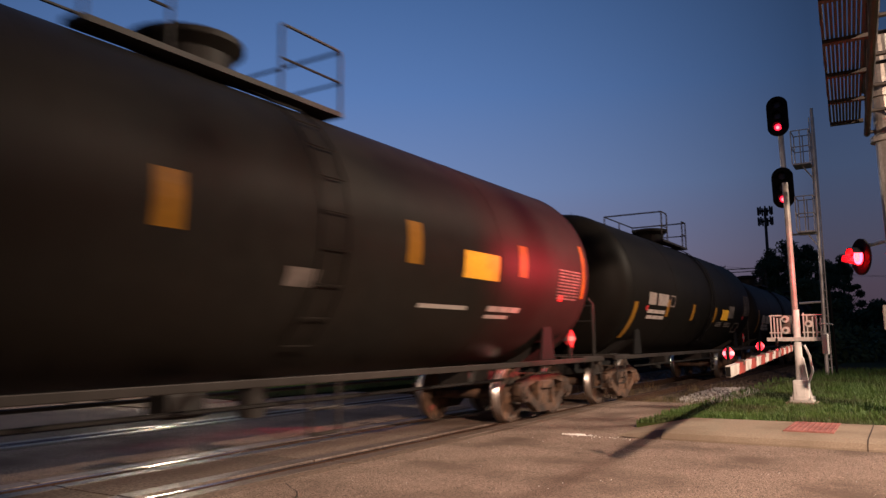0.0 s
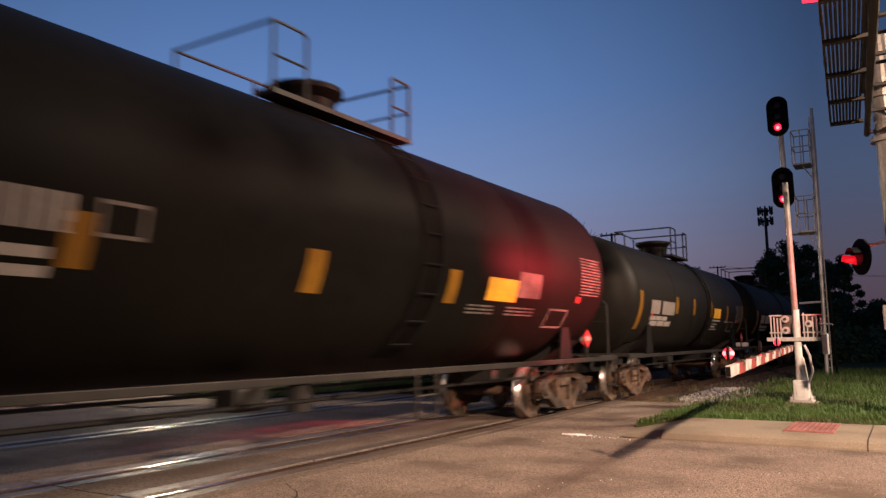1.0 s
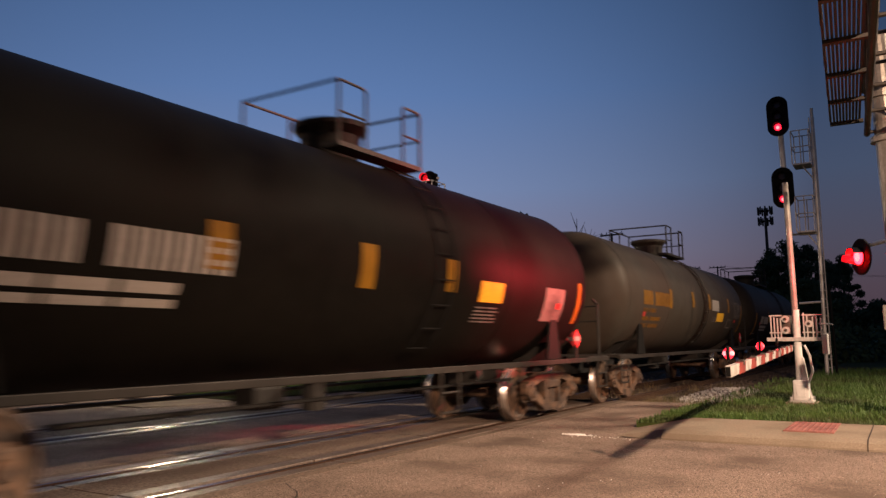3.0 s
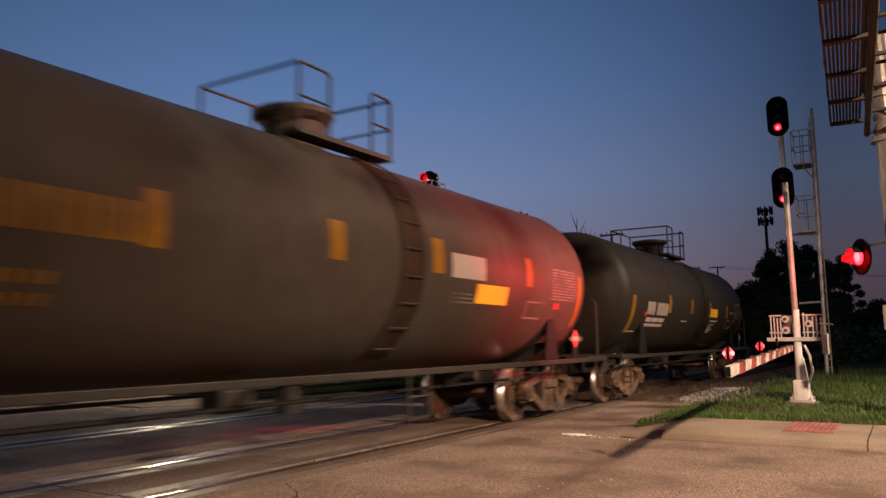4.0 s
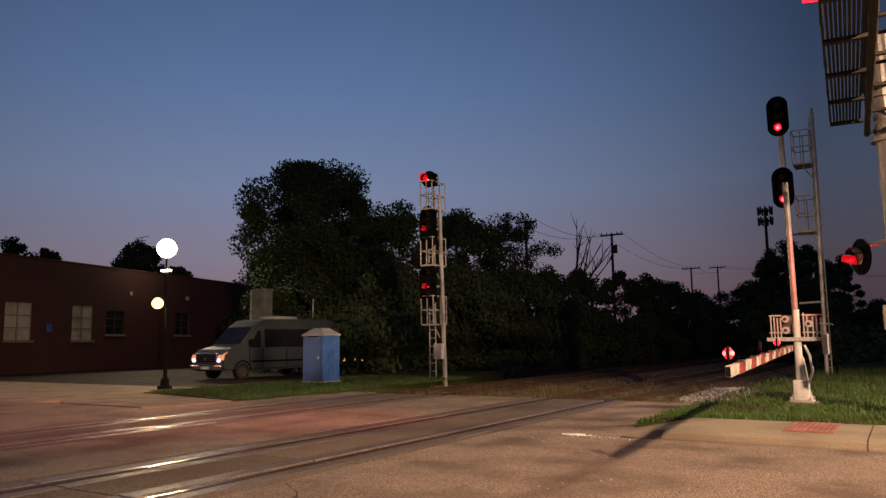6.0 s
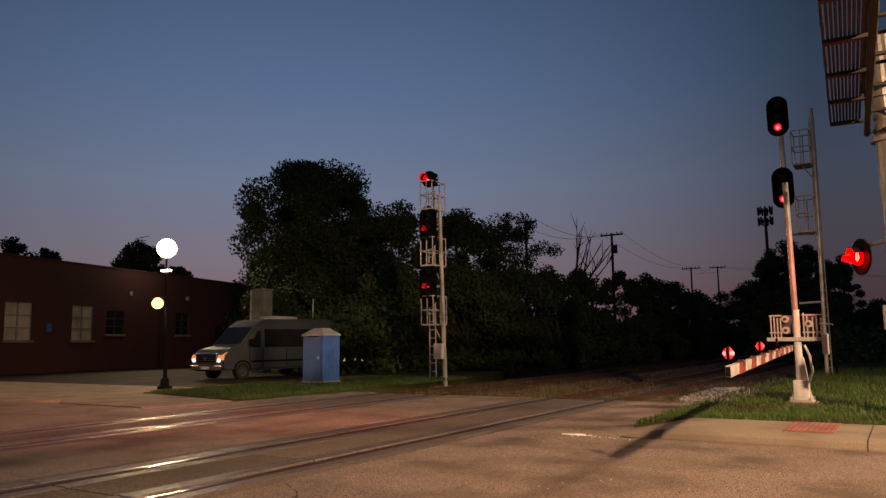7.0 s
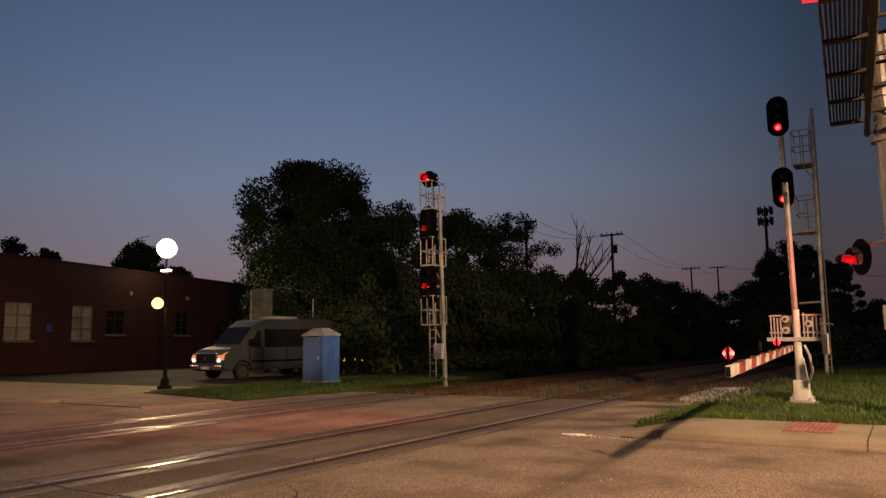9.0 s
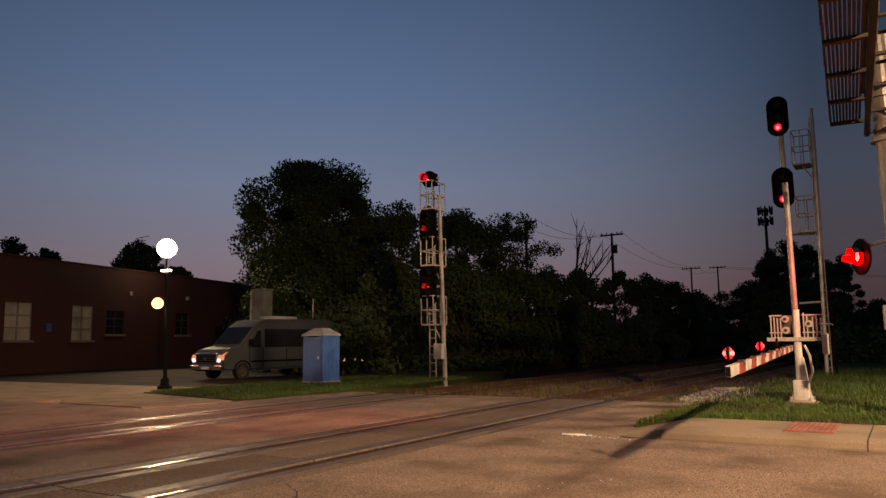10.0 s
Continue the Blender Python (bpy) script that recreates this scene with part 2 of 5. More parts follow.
# road strips between the rails, with a flange groove on the inner side of each rail
road = thing("road", pose(0, 0, 0), "worn grey-brown asphalt road over a level crossing", "road", kind="structure")
GAP = 0.11
SIDE = 0.10     # slot on the outer side of a rail
part("asphalt", box(B(), (NEAR + 0.5, -40, -0.4), (60, KERB, -0.004)), ASPHALT, road)
part("asphalt_apron", box(B(), (NEAR + 0.5, KERB, -0.4), (-3.62, EDGE, -0.006)), ASPHALT, road)
part("asphalt_between_tracks", box(B(), (FAR + 0.5, -40, -0.4), (NEAR - GAUGE - 0.5, EDGE + 0.1, -0.004)), ASPHALT, road)
part("asphalt", box(B(), (-80, -40, -0.4), (FAR - GAUGE - 0.5, KERB + 0.25, -0.004)), ASPHALT, road)
part("asphalt_apron", box(B(), (-14.3, KERB + 0.25, -0.4), (FAR - GAUGE - 0.5, EDGE + 0.3, -0.006)), ASPHALT, road)
# precast panels, one every 2.4 m, between and beside the rails
for outer, inner in ((NEAR, NEAR - GAUGE), (FAR, FAR - GAUGE)):
    for k in range(14):
        y0 = EDGE - 2.44 * (k + 1)
        for x0, x1 in ((inner + 0.036 + GAP, outer - 0.036 - GAP), (outer + SIDE, outer + 0.5), (inner - 0.5, inner - SIDE)):
            dz = random.uniform(-0.004, 0.003)
            part("crossing_panel", box(B(), (x0 + 0.004, y0 + 0.008, -0.4), (x1 - 0.004, y0 + 2.432, -0.004 + dz), 0.012), PANEL, road)
# smooth worn bands of concrete close beside each rail, chipped in places
for gx, inner in ((NEAR, -1), (NEAR - GAUGE, 1), (FAR, -1), (FAR - GAUGE, 1)):
    for k in range(14):
        y0 = EDGE - 2.44 * (k + 1)
        for d, w in ((inner, GAP + 0.038), (-inner, SIDE + 0.002)):
            a, b = gx + d * w, gx + d * (w + random.uniform(0.19, 0.24))
            part("edge_band", box(B(), (min(a, b), y0 + 0.012, -0.05), (max(a, b), y0 + 2.428, 0.001 + random.uniform(-0.002, 0.002)), 0.01), BAND, road)
for gx in RAILS:
    part("flange_groove", box(B(), (gx - 0.5, -40, -0.42), (gx + 0.5, EDGE, -0.075)), GROOVE, road)

tracks = []
for k, cx in enumerate((NEAR - GAUGE / 2, FAR - GAUGE / 2)):
    tr = thing("railway_track", pose(cx, 0, 0), "steel railway track set into a road and then on ballast", "track", "railway tracks")
    for sx in (-1, 1):
        bm = B()
        # rail section: head, web, foot
        prism(bm, [(-0.036, 0.0), (-0.036, -0.035), (-0.01, -0.05), (-0.01, -0.14), (-0.07, -0.16), (-0.07, -0.172),
                   (0.07, -0.172), (0.07, -0.16), (0.01, -0.14), (0.01, -0.05), (0.036, -0.035), (0.036, 0.0)], 1, -120, 420)
        bmesh.ops.translate(bm, verts=bm.verts, vec=(sx * GAUGE / 2, 0, 0))
        part("rail", bm, RAIL, tr)
    tie = None
    for i in range(150):
        y = EDGE + 0.5 + i * 0.56
        if tie is None:
            tie = part("tie", box(B(), (-1.3, -0.115, -0.34), (1.3, 0.115, -0.165), 0.012), TIE, tr)
            tie.location.y = y
        else:
            o = new("tie", tie.data)
            o.parent, o.location = tr, (random.uniform(-0.02, 0.02), y, random.uniform(-0.006, 0.006))
    tracks.append(tr)

# ballast: a bed and loose stones on it
bm = B()
prism(bm, [(-2.9, -0.45), (-1.75, -0.2), (1.75, -0.2), (3.0, -0.45)], 1, EDGE + 0.1, 300)
for v in bm.verts:
    v.co.x += NEAR - GAUGE / 2
prism(bm, [(FAR - GAUGE / 2 - 3, -0.45), (FAR - GAUGE / 2 - 1.75, -0.205), (FAR - GAUGE / 2 + 1.75, -0.205), (FAR - GAUGE / 2 + 2.9, -0.45)], 1, EDGE + 0.1, 300)
tagged(part("ballast_bed", bm, BALLAST), "grey crushed stone ballast bed under the tracks", "ballast", kind="structure")

# ---------------------------------------------------------------- pavements
walk_r = thing("pavement", pose(0, 0, 0), "pale concrete pavement with a rounded kerb", "pavement", kind="structure")
bm = B()
prism(bm, [(10.4, -0.3), (10.4, 0.02), (10.46, 0.08), (10.6, 0.115), (12.2, 0.13), (12.2, -0.3)], 0, -3.0, 40)
part("kerb", bm, CONCRETE, walk_r)
bm = B()
vs = [(-3.0, 10.4, -0.01), (-3.0, 12.2, -0.01), (-3.75, 11.7, -0.01), (-3.7, 10.6, -0.01), (-3.0, 10.6, 0.115), (-3.0, 12.2, 0.13)]
bmesh.ops.convex_hull(bm, input=[bm.verts.new(v) for v in vs])
part("kerb_ramp", bm, CONCRETE, walk_r)
part("expansion_joint", prism(B(), [(10.397, -0.01), (10.397, 0.02), (10.457, 0.083), (10.6, 0.118), (12.2, 0.133), (12.2, -0.01)], 0, -0.556, -0.543), GROOVE, walk_r)

tact = thing("tactile_paving", pose(0, 0, 0), "brick-red tactile paving let into the pavement", "tactile paving", kind="structure")
part("plate", box(B(), (-1.55, 11.0, 0.10), (-0.95, 12.2, 0.136)), TACTILE, tact)
bm = B()
for i in range(9):
    for j in range(17):
        tube(bm, (-1.52 + i * 0.067, 11.05 + j * 0.068, 0.134), (-1.52 + i * 0.067, 11.05 + j * 0.068, 0.142), 0.018, 0.01, 6)
part("studs", bm, TACTILE, tact)

# far side of the road: kerbed pavement, grass, car park
walk_l = thing("pavement", pose(0, 0, 0), "pale concrete pavement and kerb beside a driveway", "pavement", kind="structure")
bm = B()
prism(bm, [(-17.6, 10.75), (-14.5, 10.75), (-14.0, 11.4), (-14.0, 12.9), (-18.7, 13.9), (-18.7, 11.6)], 2, -0.3, 0.012)
bmesh.ops.bevel(bm, geom=[e for e in bm.edges if all(v.co.z > 0 for v in e.verts)], offset=0.005, segments=1, affect="EDGES")
part("paving", bm, CONCRETE, walk_l)
slab("driveway", (-60, KERB + 0.25, -0.4), (-18.7, 16.6, -0.002), CONCRETE, "pale concrete driveway into a car park", "driveway")
slab("car_park", (-60, 16.6, -0.4), (-18.72, 60, -0.008), PARK_ASPHALT, "dark asphalt car park beside a brick building", "car park")
bm = B()
prism(bm, [(-18.72, 13.92), (-14.0, 12.92), (-13.6, 16.9), (-15.5, 30), (-19.02, 30), (-18.72, 19.2)], 2, -0.35, 0.03)
tagged(part("grass_verge", bm, GRASS_SOIL), "short green grass verge beside the car park", "grass", kind="structure")
bm = B()
prism(bm, [(-3.75, 11.7), (-3.0, 12.2), (40, 12.2), (40, 60), (-3.0, 60), (-3.2, 17.0), (-3.72, 15.2)], 2, -0.6, 0.06)
tagged(part("grass_bank", bm, GRASS_SOIL), "green grass bank behind the pavement", "grass", kind="structure")


def strewn(name, spots, make, material, label, category):
    """Many small meshes joined into one object of kind stuff."""
    vs, fs = [], []
    for s in spots:
        pts, faces = make(*s)
        k = len(vs)
        vs += pts
        fs += [tuple(i + k for i in f) for f in faces]
    me = bpy.data.meshes.new(name)
    me.from_pydata(vs, [], fs)
    me.materials.append(material)
    ob = new(name, me)
    return tagged(ob, label, category, kind="stuff")


rnd = random.Random(7)


def blade(x, y, z, h):
    a, lean = rnd.uniform(0, 6.28), rnd.uniform(0.1, 0.6) * h
    w = rnd.uniform(0.004, 0.009)
    c, s = math.cos(a), math.sin(a)
    return ([(x - w * s, y + w * c, z), (x + w * s, y - w * c, z), (x + lean * 0.4 * c + w * 0.7 * s, y + lean * 0.4 * s - w * 0.7 * c, z + h * 0.6),
             (x + lean * 0.4 * c - w * 0.7 * s, y + lean * 0.4 * s + w * 0.7 * c, z + h * 0.6), (x + lean * c, y + lean * s, z + h)],
            [(0, 1, 2, 3), (3, 2, 4)])


spots = []
for _ in range(42000):
    y = 11.72 + 14.4 * rnd.random() ** 1.7
    x = rnd.uniform(-3.9, 0.9)
    if x < -3.2 - 0.0 * y and y > 16 and rnd.random() < 0.7:
        continue
    if y < min(12.2, 11.7 + (x + 3.75) * 0.667) or x < -3.76:
        continue
    tall = 1.0 + 1.6 * max(0, noise.noise((x * 0.6, y * 0.5, 0)))
    spots.append((x, y, 0.055, rnd.uniform(0.03, 0.085) * tall))
for _ in range(15000):
    x, y = rnd.uniform(0.9, 8.0), 12.2 + 24 * rnd.random() ** 1.3
    spots.append((x, y, 0.055, rnd.uniform(0.05, 0.16)))
for _ in range(9000):
    x, y = rnd.uniform(-3.0, 1.0), rnd.uniform(20, 34)
    spots.append((x, y, 0.055, rnd.uniform(0.05, 0.2)))
strewn("grass", spots, blade, GRASS, "green mown grass with longer tufts", "grass")
spots = []
for _ in range(26000):
    x = rnd.uniform(-18.6, -13.7)
    y = rnd.uniform(13.0, 24)
    if y < 13.0 + (-14.0 - x) * 0.21:
        continue
    spots.append((x, y, 0.028, rnd.uniform(0.04, 0.12)))
strewn("grass", spots, blade, GRASS, "short green grass on the verge", "grass")


def stone(x, y, z, r):
    pts = []
    for k in range(6):
        a = k * math.pi / 3 + rnd.uniform(-0.4, 0.4)
        pts.append((x + r * math.cos(a) * rnd.uniform(0.7, 1.1), y + r * math.sin(a) * rnd.uniform(0.7, 1.1), z + r * rnd.uniform(-0.3, 0.3)))
    pts += [(x + rnd.uniform(-0.3, 0.3) * r, y, z + r * rnd.uniform(0.5, 0.9)), (x, y, z - r * 0.7)]
    return pts, [(k, (k + 1) % 6, 6) for k in range(6)] + [((k + 1) % 6, k, 7) for k in range(6)]


spots = []
for _ in range(26000):
    y = EDGE + 0.1 + 34 * rnd.random() ** 1.6
    x = rnd.uniform(-14.8, -3.0)
    off = min(abs(x - NEAR + GAUGE / 2), abs(x - FAR + GAUGE / 2))
    z = -0.2 if off < 1.75 else -0.2 - 0.25 * (off - 1.75) / 1.2
    spots.append((x, y, z + rnd.uniform(-0.01, 0.03), rnd.uniform(0.022, 0.055)))
strewn("ballast_stones", spots, stone, BALLAST, "loose grey crushed stones along the tracks", "ballast")
# a pale heap of new stone by the gate
spots = []
for _ in range(2600):
    a, q = rnd.uniform(0, 6.28), rnd.random() ** 0.6
    x, y = -4.65 + 0.85 * q * math.cos(a), 21.5 + 4.4 * q * math.sin(a)
    spots.append((x, y, -0.02 - 0.24 * q + rnd.uniform(-0.03, 0.03), rnd.uniform(0.03, 0.065)))
PALE_STONE = surface("pale_stone", (0.26, 0.25, 0.24), (0.42, 0.40, 0.38), 6, 0.85, 0, 0.3, 3)
strewn("stone_heap", spots, stone, PALE_STONE, "pale heap of fresh crushed stone by the track", "stones")

# ---------------------------------------------------------------- tank cars
RT, ZC = 1.463, 2.393
SIZE = {"r": RT, "z": ZC}
SPEED = 15.546
WHEEL_R = 0.457


def patch(bm, y0, y1, a0, a1, lift=0.006):
    """A thin curved plate on the side of the tank, between two angles from the horizontal."""
    RT, ZC = SIZE["r"], SIZE["z"]
    n = max(2, int(abs(a1 - a0) / 4))
    rows = []
    for k in range(n + 1):
        a = radians(a0 + (a1 - a0) * k / n)
        for rr in (RT + lift, RT - 0.01):
            rows.append([bm.verts.new((rr * math.cos(a), y, ZC + rr * math.sin(a))) for y in (y0, y1)])
    for k in range(n):
        o0, i0, o1, i1 = rows[2 * k], rows[2 * k + 1], rows[2 * k + 2], rows[2 * k + 3]
        bm.faces.new((o0[0], o0[1], o1[1], o1[0]))
        bm.faces.new((o0[0], o1[0], i1[0], i0[0]))
        bm.faces.new((o0[1], i0[1], i1[1], o1[1]))
    bm.faces.new((rows[0][0], rows[1][0], rows[1][1], rows[0][1]))
    bm.faces.new((rows[-2][0], rows[-2][1], rows[-1][1], rows[-1][0]))
    return bm


def frame_patch(bm, y0, y1, a0, a1):
    ty, ta = 0.03, 1.1
    patch(bm, y0, y1, a0, a0 + ta)
    patch(bm, y0, y1, a1 - ta, a1)
    patch(bm, y0, y0 + ty, a0 + ta, a1 - ta)
    patch(bm, y1 - ty, y1, a0 + ta, a1 - ta)
    return bm


def side_frame(bm, x0, x1):
    """A cast side frame: arched top, two pedestal jaws, a lattice of openings."""
    def bar(a, b, w):
        a, b = Vector((a[0], a[1])), Vector((b[0], b[1]))
        d = (b - a).normalized() * 0.02
        nrm = Vector((-(b - a).y, (b - a).x)).normalized() * w / 2
        o = [a - d + nrm, a - d - nrm, b + d - nrm, b + d + nrm]
        prism(bm, [(p.x, p.y) for p in o], 0, x0, x1)
    bar((-0.95, 0.60), (-0.45, 0.72), 0.13)
    bar((-0.45, 0.72), (0.45, 0.72), 0.13)
    bar((0.45, 0.72), (0.95, 0.60), 0.13)
    bar((-0.92, 0.52), (-0.30, 0.20), 0.14)
    bar((0.92, 0.52), (0.30, 0.20), 0.14)
    bar((-0.34, 0.19), (0.34, 0.19), 0.12)
    bar((-0.30, 0.22), (-0.27, 0.70), 0.10)
    bar((0.30, 0.22), (0.27, 0.70), 0.10)
    for s in (-1, 1):
        tube(bm, (x0 - 0.02, s * 0.889, 0.47), (x1 + 0.03, s * 0.889, 0.47), 0.14, seg=14)
        tube(bm, (x1 + 0.03, s * 0.889, 0.47), (x1 + 0.07, s * 0.889, 0.47), 0.09, 0.07, seg=14)
        box(bm, (x0, s * 0.889 - 0.17, 0.44), (x1, s * 0.889 + 0.17, 0.63), 0.03)
    for k in range(4):
        y = -0.15 + k * 0.1
        tube(bm, ((x0 + x1) / 2, y, 0.24), ((x0 + x1) / 2, y, 0.55), 0.045, seg=8)
    box(bm, (x0 - 0.03, -0.24, 0.52), (x1 + 0.03, 0.24, 0.66), 0.02)
    return bm


def wheelset_mesh():
    bm = B()
    tube(bm, (-0.98, 0, 0), (0.98, 0, 0), 0.085, seg=14)
    for s in (-1, 1):
        lathe(bm, [(s * 0.685, 0.10), (s * 0.69, 0.36), (s * 0.675, 0.40), (s * 0.675, WHEEL_R + 0.025), (s * 0.705, WHEEL_R + 0.02),
                   (s * 0.715, WHEEL_R), (s * 0.81, WHEEL_R - 0.004), (s * 0.812, 0.40), (s * 0.775, 0.375), (s * 0.765, 0.16), (s * 0.82, 0.13), (s * 0.82, 0.08)], "X", 40)
    for f in bm.faces:
        c = f.calc_center_median()
        q = math.hypot(c.y, c.z)
        f.material_index = 1 if q > 0.445 and abs(f.normal.x) < 0.6 else 0
        f.smooth = abs(f.normal.x) < 0.6
    me = bpy.data.meshes.new("wheelset")
    bm.to_mesh(me)
    bm.free()
    me.materials.append(TRUCK)
    me.materials.append(TREAD)
    return me


WHEELSET = wheelset_mesh()
wheels = []
cars = []
MARK = {"y": YELLOW, "w": WHITE_MARK, "g": GREY_MARK, "r": RED_TAPE}


def letters(tank, y0, y1, a0, a1, n, gap_at, material):
    """A row of upright bars, two for each letter, where lettering stands that cannot be read."""
    w = (y1 - y0) / n
    for k in range(n):
        if k not in gap_at:
            bm = B()
            a, b, q = y0 + k * w + 0.03, y0 + k * w + w - 0.03, 0.34 * w
            patch(bm, a, a + q, a0, a1)
            patch(bm, b - q * 0.8, b, a0, a1)
            part("letter", bm, material, tank)


def tank_car(centre, hs, paint, marks, label, dome_y, saddle=True, r=1.463, low=0.93, span=(-0.75, 1.12), big=1.0):
    RT, ZC = r, low + r
    SIZE["r"], SIZE["z"] = RT, ZC
    up = ZC + RT - 3.856
    half = hs + 1.74
    car = thing("tank_car", pose(NEAR - GAUGE / 2, centre, 0), label, "tank wagon", "train of tank wagons")
    # tank with rounded heads
    cyl, depth = half - 1.05, 0.66
    prof = []
    for k in range(11):
        a = math.pi / 2 * k / 10
        prof.append((-cyl - depth * math.cos(a), max(0.02, RT * math.sin(a) ** 0.66)))
    full = prof + [(-cyl * 0.5, RT), (0, RT), (cyl * 0.5, RT)] + [(-a, r) for a, r in prof[::-1]]
    bm = lathe(B(), full, "Y", 72)
    bmesh.ops.translate(bm, verts=bm.verts, vec=(0, 0, ZC))
    tank = part("tank", bm, paint, car, smooth=True)
    for y in (-cyl * 0.995, -cyl * 0.5, cyl * 0.5, cyl * 0.995):
        bm = lathe(B(), [(y - 0.012, RT - 0.01), (y - 0.012, RT + 0.004), (y + 0.012, RT + 0.004), (y + 0.012, RT - 0.01)], "Y", 72)
        bmesh.ops.translate(bm, verts=bm.verts, vec=(0, 0, ZC))
        part("weld_seam", bm, paint, tank)
    # running sill along each side, end platforms, draft gear
    for s in (-1, 1):
        bm = box(B(), (s * 1.47, -half, 0.95), (s * 1.53, half, 1.03), 0.01)
        part("side_sill", bm, SILL, car)
        for k in range(9):
            y = -hs * 0.9 + 1.8 * hs * k / 8
            part("sill_bracket", box(B(), (s * 0.62, y - 0.03, 0.93), (s * 1.47, y + 0.03, 0.99)), STEEL_DARK, car)
        part("train_line_pipe", rod_path(B(), [(s * 0.9, -hs + 1.3, 0.72), (s * 0.9, hs - 1.3, 0.72)], 0.025), SILL, car)
        part("platform", box(B(), (-1.5, s * (half - 1.0), 0.99), (1.5, s * half, 1.05), 0.008), SILL, car)
        part("stub_sill", box(B(), (-0.3, s * (hs - 1.4), 0.62), (0.3, s * (half + 0.05), 0.98), 0.02), STEEL_DARK, car)
        bm = B()
        tube(bm, (0, s * half, 0.82), (0, s * (half + 0.36), 0.82), 0.08, seg=10)
        box(bm, (-0.14, s * (half + 0.28), 0.70), (0.14, s * (half + 0.47), 0.95), 0.04)
        part("coupler", bm, RUST, car)
        # saddle under the tank end
        bm = prism(B(), [(-1.3, 1.35), (-0.75, 0.98), (0.75, 0.98), (1.3, 1.35), (0.95, 1.3), (0, 0.96), (-0.95, 1.3)], 1, s * hs - 0.35, s * hs + 0.35)
        part("saddle", bm, STEEL_DARK, car)
        # end posts with hand holds
        for x in (-1.36, 1.36) if s > 0 else ():
            bm = rod_path(B(), [(x, s * (half - 0.10), 1.0), (x, s * (half - 0.10), 2.05), (x * 0.93, s * (half - 0.10), 2.16)], 0.028)
            part("end_post", bm, STEEL_DARK, car)
            for z in (1.72, 2.02):
                part("hand_hold", tube(B(), (x, s * (half - 0.10), z), (x * 0.62, s * (half - 0.10), z), 0.014), STEEL_DARK, car)
        for x in (-1.5, 1.5):
            bm = rod_path(B(), [(x, s * (half - 0.12), 0.98), (x, s * (half - 0.12), 0.47), (x, s * (half - 0.58), 0.47), (x, s * (half - 0.58), 0.98)], 0.018)
            tube(bm, (x, s * (half - 0.12), 0.72), (x, s * (half - 0.58), 0.72), 0.016)
            part("side_step", bm, SILL, car)
    # square hazard placards: on the side at the rear, on the end at the front
    py, k = half - 1.35, 0.17
    face, band = (GREY_MARK, WHITE_MARK) if centre > 0 else (PLACARD_RED, WHITE_MARK)
    pl = part("placard", box(B(), (1.36, py - 0.03, 1.02), (1.40, py + 0.03, 1.28)), STEEL_DARK, car)
    part("placard_face", prism(B(), [(py - k, 1.38), (py, 1.38 - k), (py + k, 1.38), (py, 1.38 + k)], 0, 1.40, 1.415), face, pl)
    part("placard_band", prism(B(), [(py - 0.13, 1.34), (py + 0.13, 1.34), (py + 0.13, 1.42), (py - 0.13, 1.42)], 0, 1.415, 1.42), band, pl)
    fy = -(half - 0.32)
    pl = part("placard", box(B(), (0.37, fy, 1.02), (0.43, fy + 0.04, 1.28)), STEEL_DARK, car)
    part("placard_face", prism(B(), [(0.4 - k, 1.38), (0.4, 1.38 - k), (0.4 + k, 1.38), (0.4, 1.38 + k)], 1, fy - 0.015, fy), face, pl)
    part("placard_band", prism(B(), [(0.27, 1.34), (0.53, 1.34), (0.53, 1.42), (0.27, 1.42)], 1, fy - 0.02, fy - 0.015), WHITE_MARK, pl)
    for y in (half - 2.15, -(half - 2.2)):
        part("red_reflector", patch(B(), y - 0.09, y + 0.09, -20, -16), RED_TAPE, tank)
        # upright support plate between platform and tank
        part("head_brace", prism(B(), [(y - 0.28, 1.03), (y + 0.28, 1.03), (y + 0.12, 1.75), (y - 0.12, 1.75)], 0, 1.26, 1.30), BLACK_PAINT, car)
    # hand brake wheel and its stand on the front platform
    bm = tube(B(), (-0.7, fy + 0.1, 1.0), (-0.7, fy + 0.1, 1.9), 0.03)
    hb = part("brake_stand", bm, STEEL_DARK, car)
    part("brake_wheel", lathe(B(), [(fy, 0.25), (fy + 0.03, 0.28), (fy + 0.05, 0.25), (fy + 0.03, 0.22)], "Y", 20), STEEL_DARK, hb).location = (-0.7, 0, 1.8)
    # trucks
    for s in (-1, 1):
        y = s * hs
        tk = part("truck", box(B(), (-0.95, y - 0.2, 0.45), (0.95, y + 0.2, 0.78), 0.03), TRUCK, car, "dusty brown cast steel bogie")
        for sx in (-1, 1):
            bm = side_frame(B(), 0.93, 1.07)
            for v in bm.verts:
                v.co.x *= sx
                v.co.y += y
            bmesh.ops.recalc_face_normals(bm, faces=bm.faces)
            part("side_frame", bm, TRUCK, tk)
        for d in (-0.889, 0.889):
            w = new("wheelset", WHEELSET)
            w.parent = tk
            w.location = (0, y + d, WHEEL_R)
            wheels.append((w, (0, y + d, WHEEL_R)))
    # dome, top platform and its hoops
    dy = dome_y
    bm = lathe(B(), [(h, w * big) for h, w in ((0, 0.40), (0.36, 0.42), (0.46, 0.52), (0.53, 0.52), (0.57, 0.3), (0.58, 0.02))], "Z", 28)
    bmesh.ops.translate(bm, verts=bm.verts, vec=(0, dy, ZC + RT - 0.06))
    part("dome", bm, paint, car, smooth=False)
    bm = B()
